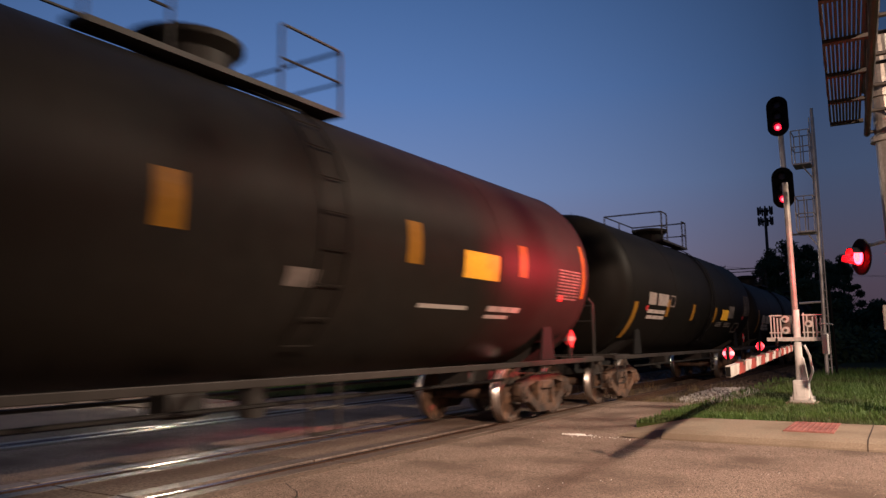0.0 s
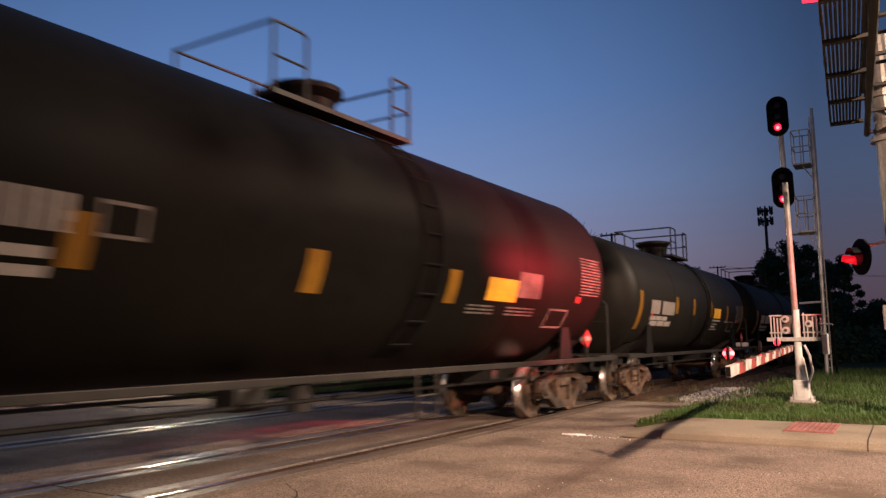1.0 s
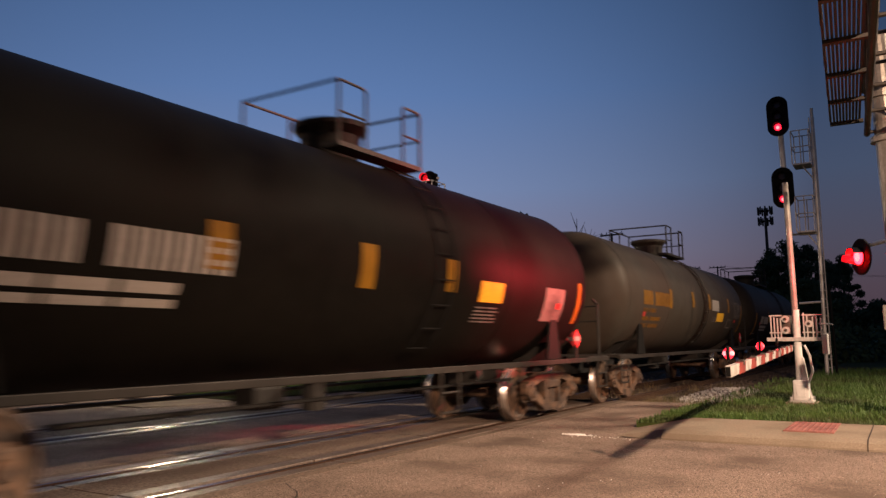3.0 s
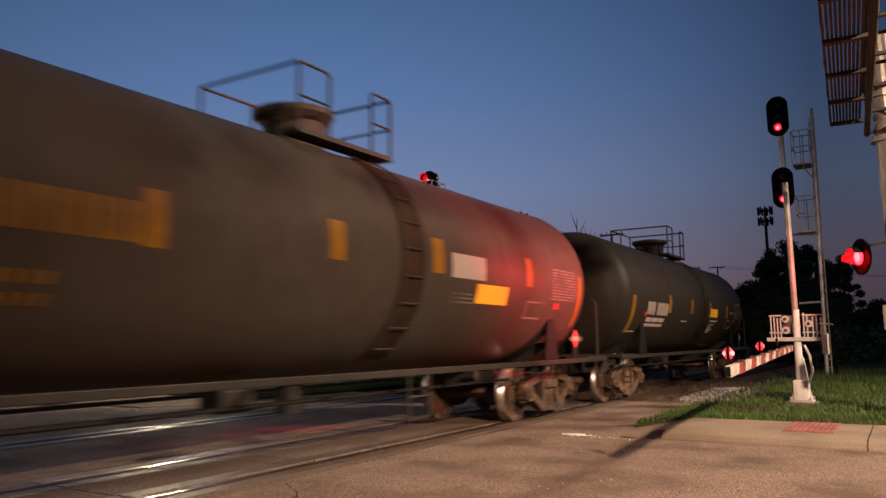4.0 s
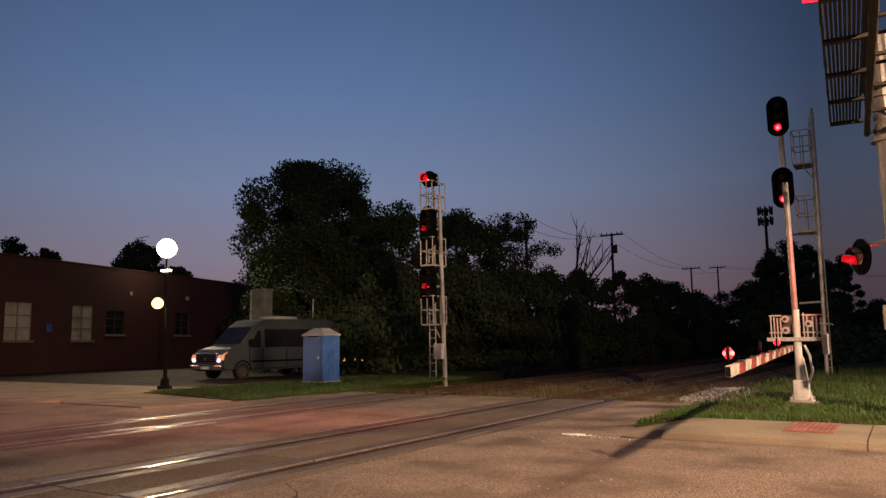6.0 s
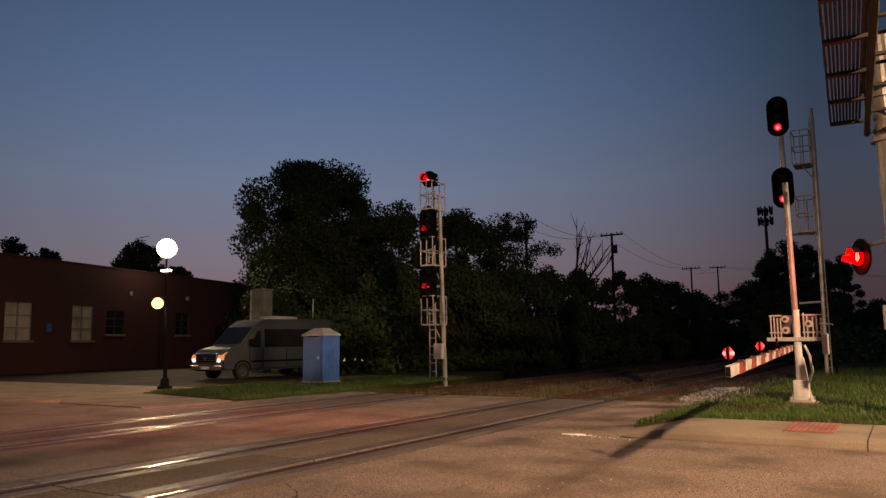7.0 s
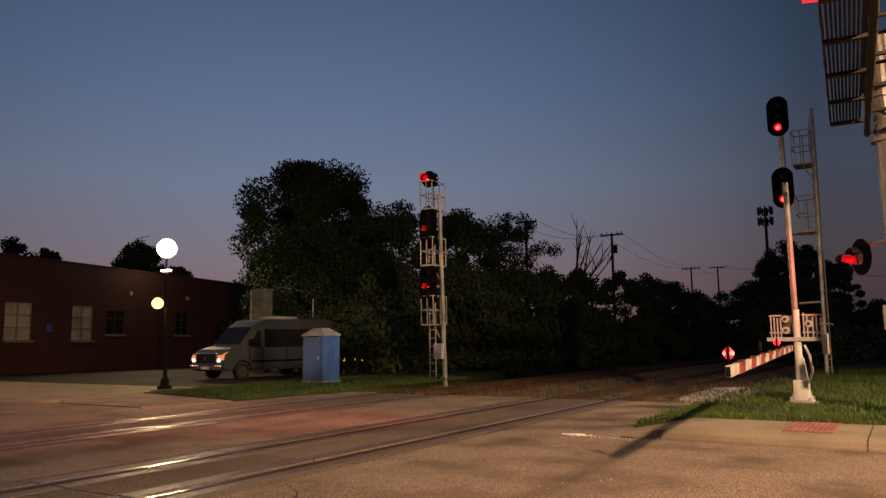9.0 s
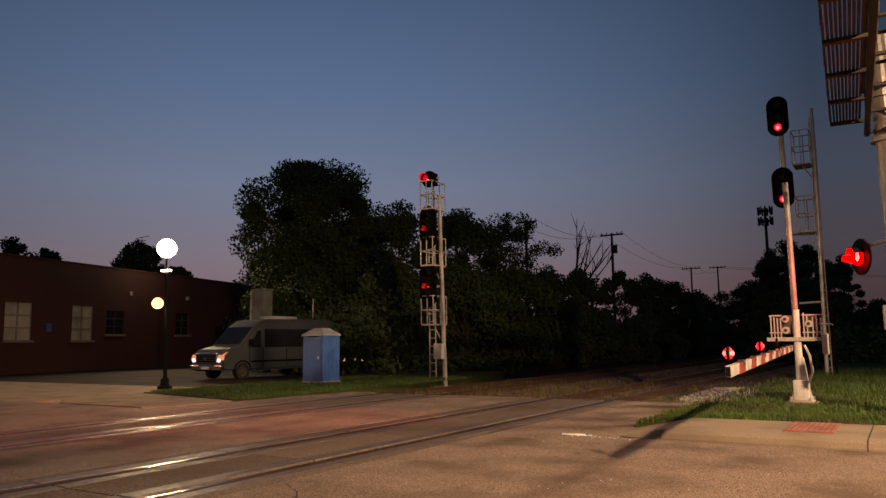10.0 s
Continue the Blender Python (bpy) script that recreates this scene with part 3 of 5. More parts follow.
    for x0, x1 in ((0.5, 0.78), (-0.95, -0.5)):
        box(bm, (x0, dy + span[0], 3.80 + up), (x1, dy + span[1], 3.86 + up))
    box(bm, (-0.49, dy + span[1] - 0.37, 3.80 + up), (0.49, dy + span[1], 3.86 + up))
    part("top_platform", bm, STEEL_DARK, car)
    bm = B()
    zt, zm, zf, y0, y1 = 4.66 + up, 4.25 + up, 3.84 + up, dy + span[0] + 0.03, dy + span[1] - 0.02
    xn, xf = 0.75, -0.95
    for a, b in ((y0, y0 + 0.55), (y1 - 0.42, y1)) if span[1] < 1.5 else ((y0, y0 + 0.9), (y1 - 1.05, y1)):
        rod_path(bm, [(xn, a, zf), (xn, a, zt - 0.04), (xn, a + 0.05, zt), (xn, b - 0.05, zt), (xn, b, zt - 0.04), (xn, b, zf)], 0.021)
        tube(bm, (xn, a, zm), (xn, b, zm), 0.016)
    rod_path(bm, [(xn, y0, zt), (xf, y0, zt), (xf, y1, zt), (xn, y1, zt)], 0.021)
    rod_path(bm, [(xf, y0, zm), (xf, y1, zm), (xn, y1, zm)], 0.016)
    for y in (y0, (y0 + y1) / 2, y1):
        tube(bm, (xf, y, zf - 0.25), (xf, y, zt), 0.021)
    part("top_railing", bm, STEEL_DARK, car)
    # side ladder at mid length, close to the tank, with a stirrup below the sill
    lad = part("ladder", rod_path(B(), [(1.53, dy + 0.38, 0.98), (1.53, dy + 0.38, 0.45), (1.53, dy + 0.82, 0.45), (1.53, dy + 0.82, 0.98)], 0.02), SILL, car)
    part("ladder_rung", tube(B(), (1.53, dy + 0.38, 0.7), (1.53, dy + 0.82, 0.7), 0.016), SILL, lad)
    rung_paint = BLACK_PAINT if paint == TANK_BLACK else paint
    for k in range(9):
        a = radians(-48 + k * 13)
        for d in (0.38, 0.82):
            part("ladder_rail", tube(B(), ((RT + 0.05) * math.cos(a), dy + d, ZC + (RT + 0.05) * math.sin(a)),
                                     ((RT + 0.05) * math.cos(a + 0.227), dy + d, ZC + (RT + 0.05) * math.sin(a + 0.227)), 0.012, seg=5), rung_paint, lad)
        part("ladder_rung", tube(B(), ((RT + 0.05) * math.cos(a), dy + 0.38, ZC + (RT + 0.05) * math.sin(a)), ((RT + 0.05) * math.cos(a), dy + 0.82, ZC + (RT + 0.05) * math.sin(a)), 0.010, seg=5), rung_paint, lad)
    # bottom outlet and brake gear below
    bm = tube(B(), (0, 0.1, 0.5), (0, 0.1, 1.0), 0.16, seg=16)
    part("bottom_outlet", bm, STEEL_DARK, car)
    bm = box(B(), (0.5, -1.75, 0.66), (0.85, -1.3, 0.92), 0.05)
    part("brake_cylinder", bm, STEEL_DARK, car)
    if saddle:
        bm = patch(B(), dy + 0.35, dy + 0.85, -60, 75, 0.004)
        part("spill_stain", bm, RUST_STAIN if paint in (TANK_GREY, TANK_BROWN) else SPILL, tank, "dark vertical stain below the dome")
    # markings
    for kind, y0, y1, a0, a1 in marks:
        if kind == "t":
            letters(tank, y0, y1, a0, a1, 11, (4,), WHITE_MARK)
        elif kind == "T":
            letters(tank, y0, y1, a0, a1, 12, (4,), STRIP)
        elif kind == "f":
            part("data_frame", frame_patch(B(), y0, y1, a0, a1), GREY_MARK, tank)
        elif kind == "b":
            bm = B()
            n = max(3, int((a1 - a0) / 1.9))
            for k in range(n):
                a, y = a0 + (a1 - a0) * (k + 0.2) / n, y0
                while y < y1 - 0.05:
                    e = min(y1, y + random.uniform(0.08, 0.3))
                    patch(bm, y, e, a, a + 0.85)
                    y = e + random.uniform(0.02, 0.06)
            tagged(part("data_block", bm, GREY_MARK, tank), kind="stuff")
        elif kind == "l":
            bm = B()
            w = (y1 - y0) / 3
            for k in range(3):
                patch(bm, y0 + k * w, y0 + k * w + w * 0.9, a0, a1)
            part("stencil_line", bm, WHITE_MARK, tank)
        else:
            part({"y": "reflector", "w": "stencil_line", "g": "stencil_panel", "r": "reflector"}[kind], patch(B(), y0, y1, a0, a1), STRIP if kind == "y" and y1 - y0 < 0.5 else MARK[kind], tank)
    if -40 < centre < -30:
        part("valve_cover", box(B(), (0.95, half - 0.42, 1.05), (1.42, half - 0.06, 1.20), 0.04), WHITE_PAINT, car, "pale cover on the end platform")
    cars.append((car, centre))
    return car


PLACARD_RED = glow("retroreflective_placard_red", (0.52, 0.035, 0.04), 0.0)
RUST_STAIN = surface("rusty_streaks", (0.018, 0.011, 0.0075), (0.032, 0.020, 0.013), 5, 0.7, 0, 0.1, 1.2, (0.024, 0.014, 0.009))
RUST_STAIN.node_tree.nodes["Principled BSDF"].inputs["Specular IOR Level"].default_value = 0.08
SPILL = surface("dried_spill", (0.0025, 0.002, 0.002), (0.005, 0.0042, 0.0035), 6, 0.7, 0, 0.1, 1.2)
SPILL.node_tree.nodes["Principled BSDF"].inputs["Specular IOR Level"].default_value = 0.05
BLACK_LABEL = "black tank wagon with yellow reflective strips, rolling on the near track"
tank_car(-70.92, 6.1, TANK_DULL, [("y", -2.57, -2.26, -10, 7), ("g", -0.96, -0.52, -24, -17), ("y", 0.99, 1.29, -10, 8), ("y", 2.34, 3.34, -13, 0),
         ("y", 3.99, 4.28, -9, 8), ("b", 5.51, 6.45, -19, 0), ("y", 6.55, 6.68, -17, 17), ("w", 1.46, 2.65, -29, -27), ("l", 3.26, 4.32, -29, -26),
         ("l", 3.26, 4.0, -33, -31)], BLACK_LABEL, -0.98, False, 1.635, 0.94, (-1.74, 1.78), 1.2)
tank_car(-54.57, 6.1, TANK_BLACK, [("t", -5.62, -4.0, -15, -5), ("l", -5.55, -4.1, -22, -19), ("l", -5.5, -4.08, -27, -24), ("f", -3.81, -3.40, -15, -5),
         ("y", -6.6, -6.35, -46, -14), ("y", -4.06, -3.84, -24, -9), ("y", -1.52, -1.25, -26, -10), ("y", 1.2, 1.46, -26, -10), ("y", 2.29, 3.22, -23, -11),
         ("g", 3.23, 4.04, -20, -6), ("b", 1.85, 2.62, -31, -25), ("b", 3.03, 4.00, -31, -25), ("f", 4.60, 5.4, -38, -25), ("b", 5.72, 6.68, -15, 10)],
         "dull black tank wagon with white lettering and yellow panels, rolling", 0.12, True, 1.635, 0.94, (-1.35, 1.40))
tank_car(-38.74, 5.46, TANK_DULL, [("t", -5.18, -3.11, -17, -4), ("l", -5.10, -3.62, -23, -19), ("l", -5.00, -3.16, -29, -24), ("y", -6.1, -5.85, -33, 3),
         ("y", -3.03, -2.76, -15, 2), ("y", -1.18, -0.94, -15, 3), ("y", 0.99, 1.24, -15, 3), ("y", 1.50, 2.42, -16, -4), ("y", 3.34, 3.57, -18, 1),
         ("w", 1.44, 2.48, -20, -18), ("w", 1.51, 2.19, -24, -23), ("w", 1.49, 1.99, -28, -26), ("w", 1.48, 2.33, -31, -30), ("w", 3.13, 3.84, -20, -19),
         ("b", 4.89, 5.84, -19, 4), ("f", 3.91, 4.69, -33, -19), ("y", 5.94, 6.06, -33, 5)],
         "weathered dark grey tank wagon with white lettering, rolling", 0.14, True)
tank_car(-23.7, 5.3, TANK_BLACK, [("t", -4.95, -2.6, -17, -4), ("l", -4.9, -3.1, -25, -21), ("l", -4.88, -3.1, -30, -27), ("y", -5.9, -5.6, -36, 2),
         ("y", -2.92, -2.65, -15, 2), ("y", -0.75, -0.48, -17, 3), ("y", 1.1, 1.35, -15, 2), ("y", 2.05, 2.75, -19, -7), ("g", 4.3, 5.1, -29, -6),
         ("b", 2.0, 2.7, -32, -21), ("y", 5.7, 5.86, -30, 0)], "glossy black tank wagon with yellow strips and white lettering, rolling", 0.4, False)
tank_car(-8.6, 5.65, TANK_BROWN, [("T", -5.35, -3.15, -9, 4), ("T", -5.3, -4.3, -16, -12), ("T", -5.25, -3.8, -24, -20), ("T", -5.2, -3.8, -31, -27),
         ("y", -3.15, -2.92, -10, 9), ("y", -0.85, -0.60, -6, 11), ("y", 1.18, 1.45, -6, 12), ("w", 1.66, 2.59, -7, 6), ("y", 2.39, 3.34, -20, -9), ("y", 3.95, 4.18, -7, 11),
         ("f", 4.07, 4.73, -28, -16), ("b", 5.0, 6.05, -14, 8), ("b", 1.74, 2.33, -21, -14), ("y", 6.15, 6.27, -33, 5)],
         "dusty brown-grey tank wagon with yellow lettering, rolling", 0.12, True)
tank_car(6.94, 5.52, TANK_GREY, [("t", -4.99, -3.25, -18, -6), ("l", -4.94, -3.41, -25, -21), ("l", -4.95, -3.40, -30, -27), ("y", -6.15, -5.92, -37, -2),
         ("y", -3.21, -2.98, -15, 3), ("y", -0.97, -0.72, -14, 2), ("y", 1.24, 1.46, -16, 2), ("y", 1.49, 2.41, -15, -5), ("y", 3.72, 3.94, -15, 1),
         ("w", 1.60, 2.52, -21, -19), ("w", 1.59, 2.22, -25, -24), ("w", 1.49, 1.95, -28, -27), ("w", 1.56, 2.18, -32, -30), ("w", 1.57, 1.93, -35, -33),
         ("w", -5.98, -5.44, -36, -35), ("w", -1.77, -1.23, -23, -22), ("b", 5.02, 5.95, -15, 7), ("g", 4.27, 4.90, -9, -6), ("f", 3.91, 4.61, -29, -17),
         ("y", 6.17, 6.29, -37, -3)], "weathered dark tank wagon at the end of the train, rolling", 0.25, True)

GALV_DARK = surface("weathered_dark_steel", (0.045, 0.034, 0.028), (0.095, 0.075, 0.062), 22, 0.65, 0.2, 0.08, 2)
BRICK_WALL = surface("brick_wall", (0.052, 0.015, 0.011), (0.088, 0.027, 0.019), 9, 0.85, 0, 0.3, 0.8, (0.070, 0.024, 0.017))

CABINET = surface("pale_green_grey_metal", (0.25, 0.28, 0.22), (0.33, 0.36, 0.29), 5, 0.6, 0, 0.05, 1)


def lathe_x(x, y, z, s):
    bm = lathe(bmesh.new(), [(0.0, 0.24), (0.015, 0.22), (0.0, 0.15), (0.03, 0.06), (0.03, 0.02)], "X", 20)
    for v in bm.verts:
        v.co.x = x + s * v.co.x
        v.co.y += y
        v.co.z += z
    return bm


# ---------------------------------------------------------------- railway signals and crossing gear
bulbs = []      # (part, place lit, place drawn back, phase)


def signal_head(name, parent, x, y, z, tall, facing=-1, lit=None, lens=0.12, w=0.37):
    """A black target with hooded lenses; facing -1 looks towards smaller y."""
    f = facing
    bm = B()
    h = tall / 2
    out = []
    for k in range(24):
        a = 2 * math.pi * k / 24
        out.append((x + w * math.cos(a), z + (h - w if math.sin(a) > 0 else w - h) + w * math.sin(a)))
    prism(bm, out, 1, y - 0.015, y + 0.015)
    box(bm, (x - 0.2, y - 0.01 - f * 0.0, z - h * 0.75), (x + 0.2, y - f * 0.32, z + h * 0.75), 0.04)
    target = part(name, bm, BLACK_PAINT, parent)
    n = 3 if tall > 1.2 else 1
    for k in range(n):
        zz = z + (k - (n - 1) / 2) * 0.42
        bm = B()
        for j in range(10):
            a0, a1 = math.pi * (-0.15 + 1.3 * j / 10), math.pi * (-0.15 + 1.3 * (j + 1) / 10)
            q = [(x + 0.14 * math.cos(a), zz + 0.14 * math.sin(a)) for a in (a0, a1)] + [(x + 0.15 * math.cos(a), zz + 0.15 * math.sin(a)) for a in (a1, a0)]
            prism(bm, q, 1, y + f * 0.012, y + f * 0.32)
        part("hood", bm, BLACK_PAINT, target)
        on = lit == k
        bm = tube(B(), (x, y + f * 0.012, zz), (x, y + f * 0.05, zz), lens, seg=18)
        part("lens", bm, RED_GLOW if on else RED_LENS, target, "lit red lens" if on else "")
        if on:
            part("lens_core", tube(B(), (x - 0.01, y + f * 0.05, zz - 0.02), (x - 0.01, y + f * 0.06, zz - 0.02), lens * 0.5, seg=14), RED_HOT, target)
    return target


def cage(parent, x0, x1, y, z, h, depth=0.9):
    """A small service platform with a tube railing."""
    part("service_platform", box(B(), (x0, y - depth / 2, z - 0.05), (x1, y + depth / 2, z)), GALV, parent)
    for x in (x0, (x0 + x1) / 2, x1):
        for yy in (y - depth / 2, y + depth / 2):
            part("rail_post", tube(B(), (x, yy, z), (x, yy, z + h), 0.022, seg=6), GALV, parent)
    for zz in (z + h, z + h * 0.5):
        bm = rod_path(B(), [(x0, y - depth / 2, zz), (x1, y - depth / 2, zz), (x1, y + depth / 2, zz), (x0, y + depth / 2, zz), (x0, y - depth / 2, zz)], 0.02)
        part("hand_rail", bm, GALV, parent)
    part("brace", tube(B(), (x1, y, z - 0.5), ((x0 + x1) / 2, y, z - 0.05), 0.025, seg=6), GALV, parent)


def ladder(parent, x, y, z0, z1, w=0.4):
    bm = B()
    for s in (-1, 1):
        tube(bm, (x + s * w / 2, y, z0), (x + s * w / 2, y, z1), 0.024, seg=6)
    z = z0 + 0.3
    while z < z1 - 0.1:
        tube(bm, (x - w / 2, y, z), (x + w / 2, y, z), 0.014, seg=6)
        z += 0.3
    part("ladder", bm, GALV, parent)


# three-head mast beyond the far track
ms = thing("railway_signal_mast", pose(0, 0, 0), "galvanised signal mast with three black heads showing red", "railway signal", "railway signals")
part("mast", tube(B(), (-14.22, 23, -0.3), (-14.40, 23, 6.75), 0.078, 0.07, 14), GALV, ms)
part("foot", box(B(), (-14.75, 22.6, -0.44), (-13.9, 23.4, -0.2), 0.03), CONCRETE, ms)
signal_head("signal_head", ms, -14.64, 22.7, 7.29, 0.62, -1, 0, 0.08, 0.30)
signal_head("signal_head", ms, -14.70, 22.7, 5.50, 1.6, -1)
signal_head("signal_head", ms, -14.72, 22.7, 3.40, 1.6, -1, 1, 0.08)
for z in (6.2, 4.13, 2.0):
    cage(ms, -14.93, -14.42, 23.0, z, 1.0)
ladder(ms, -14.96, 23.35, -0.3, 7.0, 0.26)
part("relay_box", box(B(), (-14.55, 22.75, 0.75), (-14.22, 22.95, 1.3), 0.02), WHITE_PAINT, ms)
for z in (7.35, 5.45, 3.35):
    bm = tube(B(), (-14.80, 22.50, z + 0.02), (-14.80, 22.66, z + 0.02), 0.15 if z > 7 else 0.10, seg=16)
    part("side_lens", bm, RED_DIM if z > 7 else RED_FAINT, ms, "dim red side lens")
    part("head_bracket", tube(B(), (-14.4, 23, z), (-14.66, 22.75, z), 0.05), GALV, ms)

# slim two-head mast behind the gate
ms = thing("railway_signal_mast", pose(0, 0, 0), "tall slim galvanised signal mast with two black heads showing red", "railway signal", "railway signals")
part("mast", tube(B(), (-2.62, 29.5, -0.35), (-2.50, 29.5, 9.6), 0.065, 0.055, 12), GALV, ms)
part("pole", tube(B(), (-3.5, 29.5, 5.0), (-3.58, 29.5, 9.0), 0.10, 0.10, 12), GALV, ms)
signal_head("signal_head", ms, -3.6, 29.2, 9.42, 1.5, -1, 0)
signal_head("signal_head", ms, -3.58, 29.2, 6.75, 1.5, -1, 0)
for z, h in ((7.55, 1.2), (5.1, 1.25)):
    cage(ms, -3.2, -2.62, 29.5, z, h)
part("cross_tie", tube(B(), (-3.5, 29.5, 5.05), (-2.6, 29.5, 5.05), 0.04), GALV, ms)
part("lower_tie", tube(B(), (-3.35, 29.5, 2.57), (-2.6, 29.5, 2.6), 0.04), GALV, ms)
ladder(ms, -2.54, 29.6, 0.0, 9.3, 0.15)
part("conduit", tube(B(), (-2.30, 29.5, -0.2), (-2.36, 29.5, 3.2), 0.04), BLACK_PAINT, ms)

# crossing gate
ARM_WHITE = surface("grimy_white_arm_sheeting", (0.40, 0.38, 0.36), (0.55, 0.53, 0.50), 14, 0.5, 0, 0.05, 2.5, (0.20, 0.175, 0.155))
MAST_UPPER = surface("dull_galvanised_tube", (0.22, 0.20, 0.185), (0.35, 0.325, 0.30), 14, 0.4, 0.2, 0.06, 1.4, (0.10, 0.085, 0.07))
gate = thing("crossing_gate", pose(0, 0, 0), "white crossing gate mechanism with a lowered red and white arm", "crossing gate")
part("footing", box(B(), (-2.22, 16.2, -0.2), (-1.66, 16.8, 0.1), 0.02), CONCRETE, gate)
part("pedestal", box(B(), (-2.07, 16.34, 0.125), (-1.79, 16.64, 0.52), 0.02), WHITE_PAINT, gate)
part("door_box", box(B(), (-2.01, 16.32, 0.2), (-1.85, 16.34, 0.44), 0.005), WHITE_PAINT, gate)
for sx, x in ((-1, -2.07), (1, -1.79)):
    for y in (16.37, 16.61):
        part("gusset", prism(B(), [(x, 0.10), (x + sx * 0.05, 0.10), (x + sx * 0.01, 0.30), (x, 0.36)], 1, y, y + 0.02), WHITE_PAINT, gate)
part("brace", prism(B(), [(-1.90, 0.50), (-1.80, 0.50), (-1.86, 0.95), (-1.90, 0.98)], 1, 16.44, 16.56), WHITE_PAINT, gate)
part("foot_flange", box(B(), (-2.14, 16.26, 0.1), (-1.72, 16.74, 0.125)), GALV, gate)
for x in (-2.11, -1.75):
    for y in (16.29, 16.71):
        part("anchor_bolt", tube(B(), (x, y, 0.12), (x, y, 0.2), 0.025, seg=6), GALV, gate)
part("mast", tube(B(), (-1.95, 16.5, 0.5), (-1.98, 16.5, 4.5), 0.060, 0.056, 14), MAST_UPPER, gate)
part("mast_base", tube(B(), (-1.95, 16.5, 0.48), (-1.95, 16.5, 1.9), 0.074, 0.064, 14), WHITE_PAINT, gate)
part("cross_beam", box(B(), (-2.5, 16.40, 1.28), (-1.5, 16.5, 1.36), 0.01), GALV, gate)
part("mechanism_box", box(B(), (-2.34, 16.50, 1.42), (-2.06, 16.82, 1.80), 0.03), GALV_DARK, gate)
part("mechanism_box", box(B(), (-1.84, 16.50, 1.38), (-1.60, 16.82, 1.80), 0.03), GALV_DARK, gate)
for x, z in ((-2.14, 1.50), (-2.14, 1.72), (-1.72, 1.62)):
    part("gear_cover", tube(B(), (x, 16.40, z), (x, 16.50, z), 0.07, seg=18), GALV, gate)
    part("hub", tube(B(), (x, 16.37, z), (x, 16.41, z), 0.03, seg=10), GALV_DARK, gate)
for x in (-2.42, -2.36, -2.30, -2.24, -1.82, -1.76, -1.66, -1.60, -1.52):
    part("guard_slat", box(B(), (x, 16.42, 1.34), (x + 0.022, 16.45, 1.80 + 0.06 * math.sin(x * 9))), GALV, gate)
for z in (1.44, 1.78):
    part("guard_bar", box(B(), (-2.44, 16.40, z), (-2.20, 16.42, z + 0.025)), GALV, gate)
    part("guard_bar", box(B(), (-1.84, 16.40, z), (-1.48, 16.42, z + 0.025)), GALV, gate)
part("cross_bolt", tube(B(), (-1.55, 16.45, 1.62), (-1.30, 16.45, 1.60), 0.015), GALV, gate)
part("counterweight", box(B(), (-1.50, 16.3, 1.02), (-1.40, 16.62, 1.42), 0.02), WHITE_PAINT, gate)
part("conduit", rod_path(B(), [(-1.80, 16.4, 0.45), (-1.70, 16.38, 0.7), (-1.74, 16.4, 1.0), (-1.82, 16.42, 1.2)], 0.025, 8), WHITE_PAINT, gate)
A0, A1 = Vector((-2.04, 16.3, 1.17)), Vector((-1.50, 7.5, 1.055))
arm = part("gate_arm", box(B(), (-0.026, 0, -0.072), (0.026, (A1 - A0).length, 0.034), 0.004), ARM_WHITE, gate)
arm.matrix_local = Matrix.Translation(A0) @ (A1 - A0).to_track_quat("Y", "Z").to_matrix().to_4x4()
L = (A1 - A0).length
for k in range(8):
    y = 0.35 + k * (L - 0.35) / 8
    o = prism(B(), [(y, -0.074), (y + 0.50, -0.074), (y + 0.40, 0.036), (y - 0.10, 0.036)], 0, -0.029, 0.029)
    part("red_stripe", o, RED_PAINT, arm)
for k in range(7):
    y = 0.9 + k * 1.15
    part("arm_clip", box(B(), (-0.033, y, 0.0), (0.033, y + 0.09, 0.055), 0.006), GALV_DARK, arm)
part("end_cap", box(B(), (-0.021, L, -0.064), (0.021, L + 0.02, 0.026)), BLACK_PAINT, arm)
for d, phase in ((L - 0.08, None), (L * 0.665, 0), (L * 0.375, 1)):
    lampb = part("arm_lamp", tube(B(), (-0.010, d, 0.15), (0.010, d, 0.15), 0.068, seg=18), BLACK_PAINT, arm)
    part("lamp_stem", tube(B(), (0, d, 0.09), (0, d, 0.13), 0.02), BLACK_PAINT, lampb)
    for s in (-1, 1):
        part("lens", tube(B(), (s * 0.010, d, 0.15), (s * 0.016, d, 0.15), 0.058, seg=18), RED_LENS, lampb)
    bm = B()
    lathe(bm, [(-0.05, 0.006), (-0.044, 0.024), (-0.018, 0.056), (0.018, 0.056), (0.044, 0.024), (0.05, 0.006)], "X", 18)
    for f in bm.faces:
        f.material_index = 1 if abs(f.calc_center_median().x) > 0.044 else 0
    for v in bm.verts:
        v.co.y *= 0.25
    b = part("bulb", bm, (RED_BULB, RED_HOT), lampb, "glowing red bulb")
    bm = B()
    lathe(bm, [(-0.054, 0.006), (-0.047, 0.022), (0.047, 0.022), (0.054, 0.006)], "X", 14)
    if phase is None:
        b.location = (0, d, 0.15)
    else:
        bulbs.append((b, (0, d, 0.15), (0, d, -0.012, 0, 0, 82), phase))
    for v in bm.verts:
        v.co += Vector((0, d, 0.15)) if phase is None else Vector()
    if phase is None:
        part("bulb_core", bm, RED_HOT, lampb)
    else:
        bm.free()

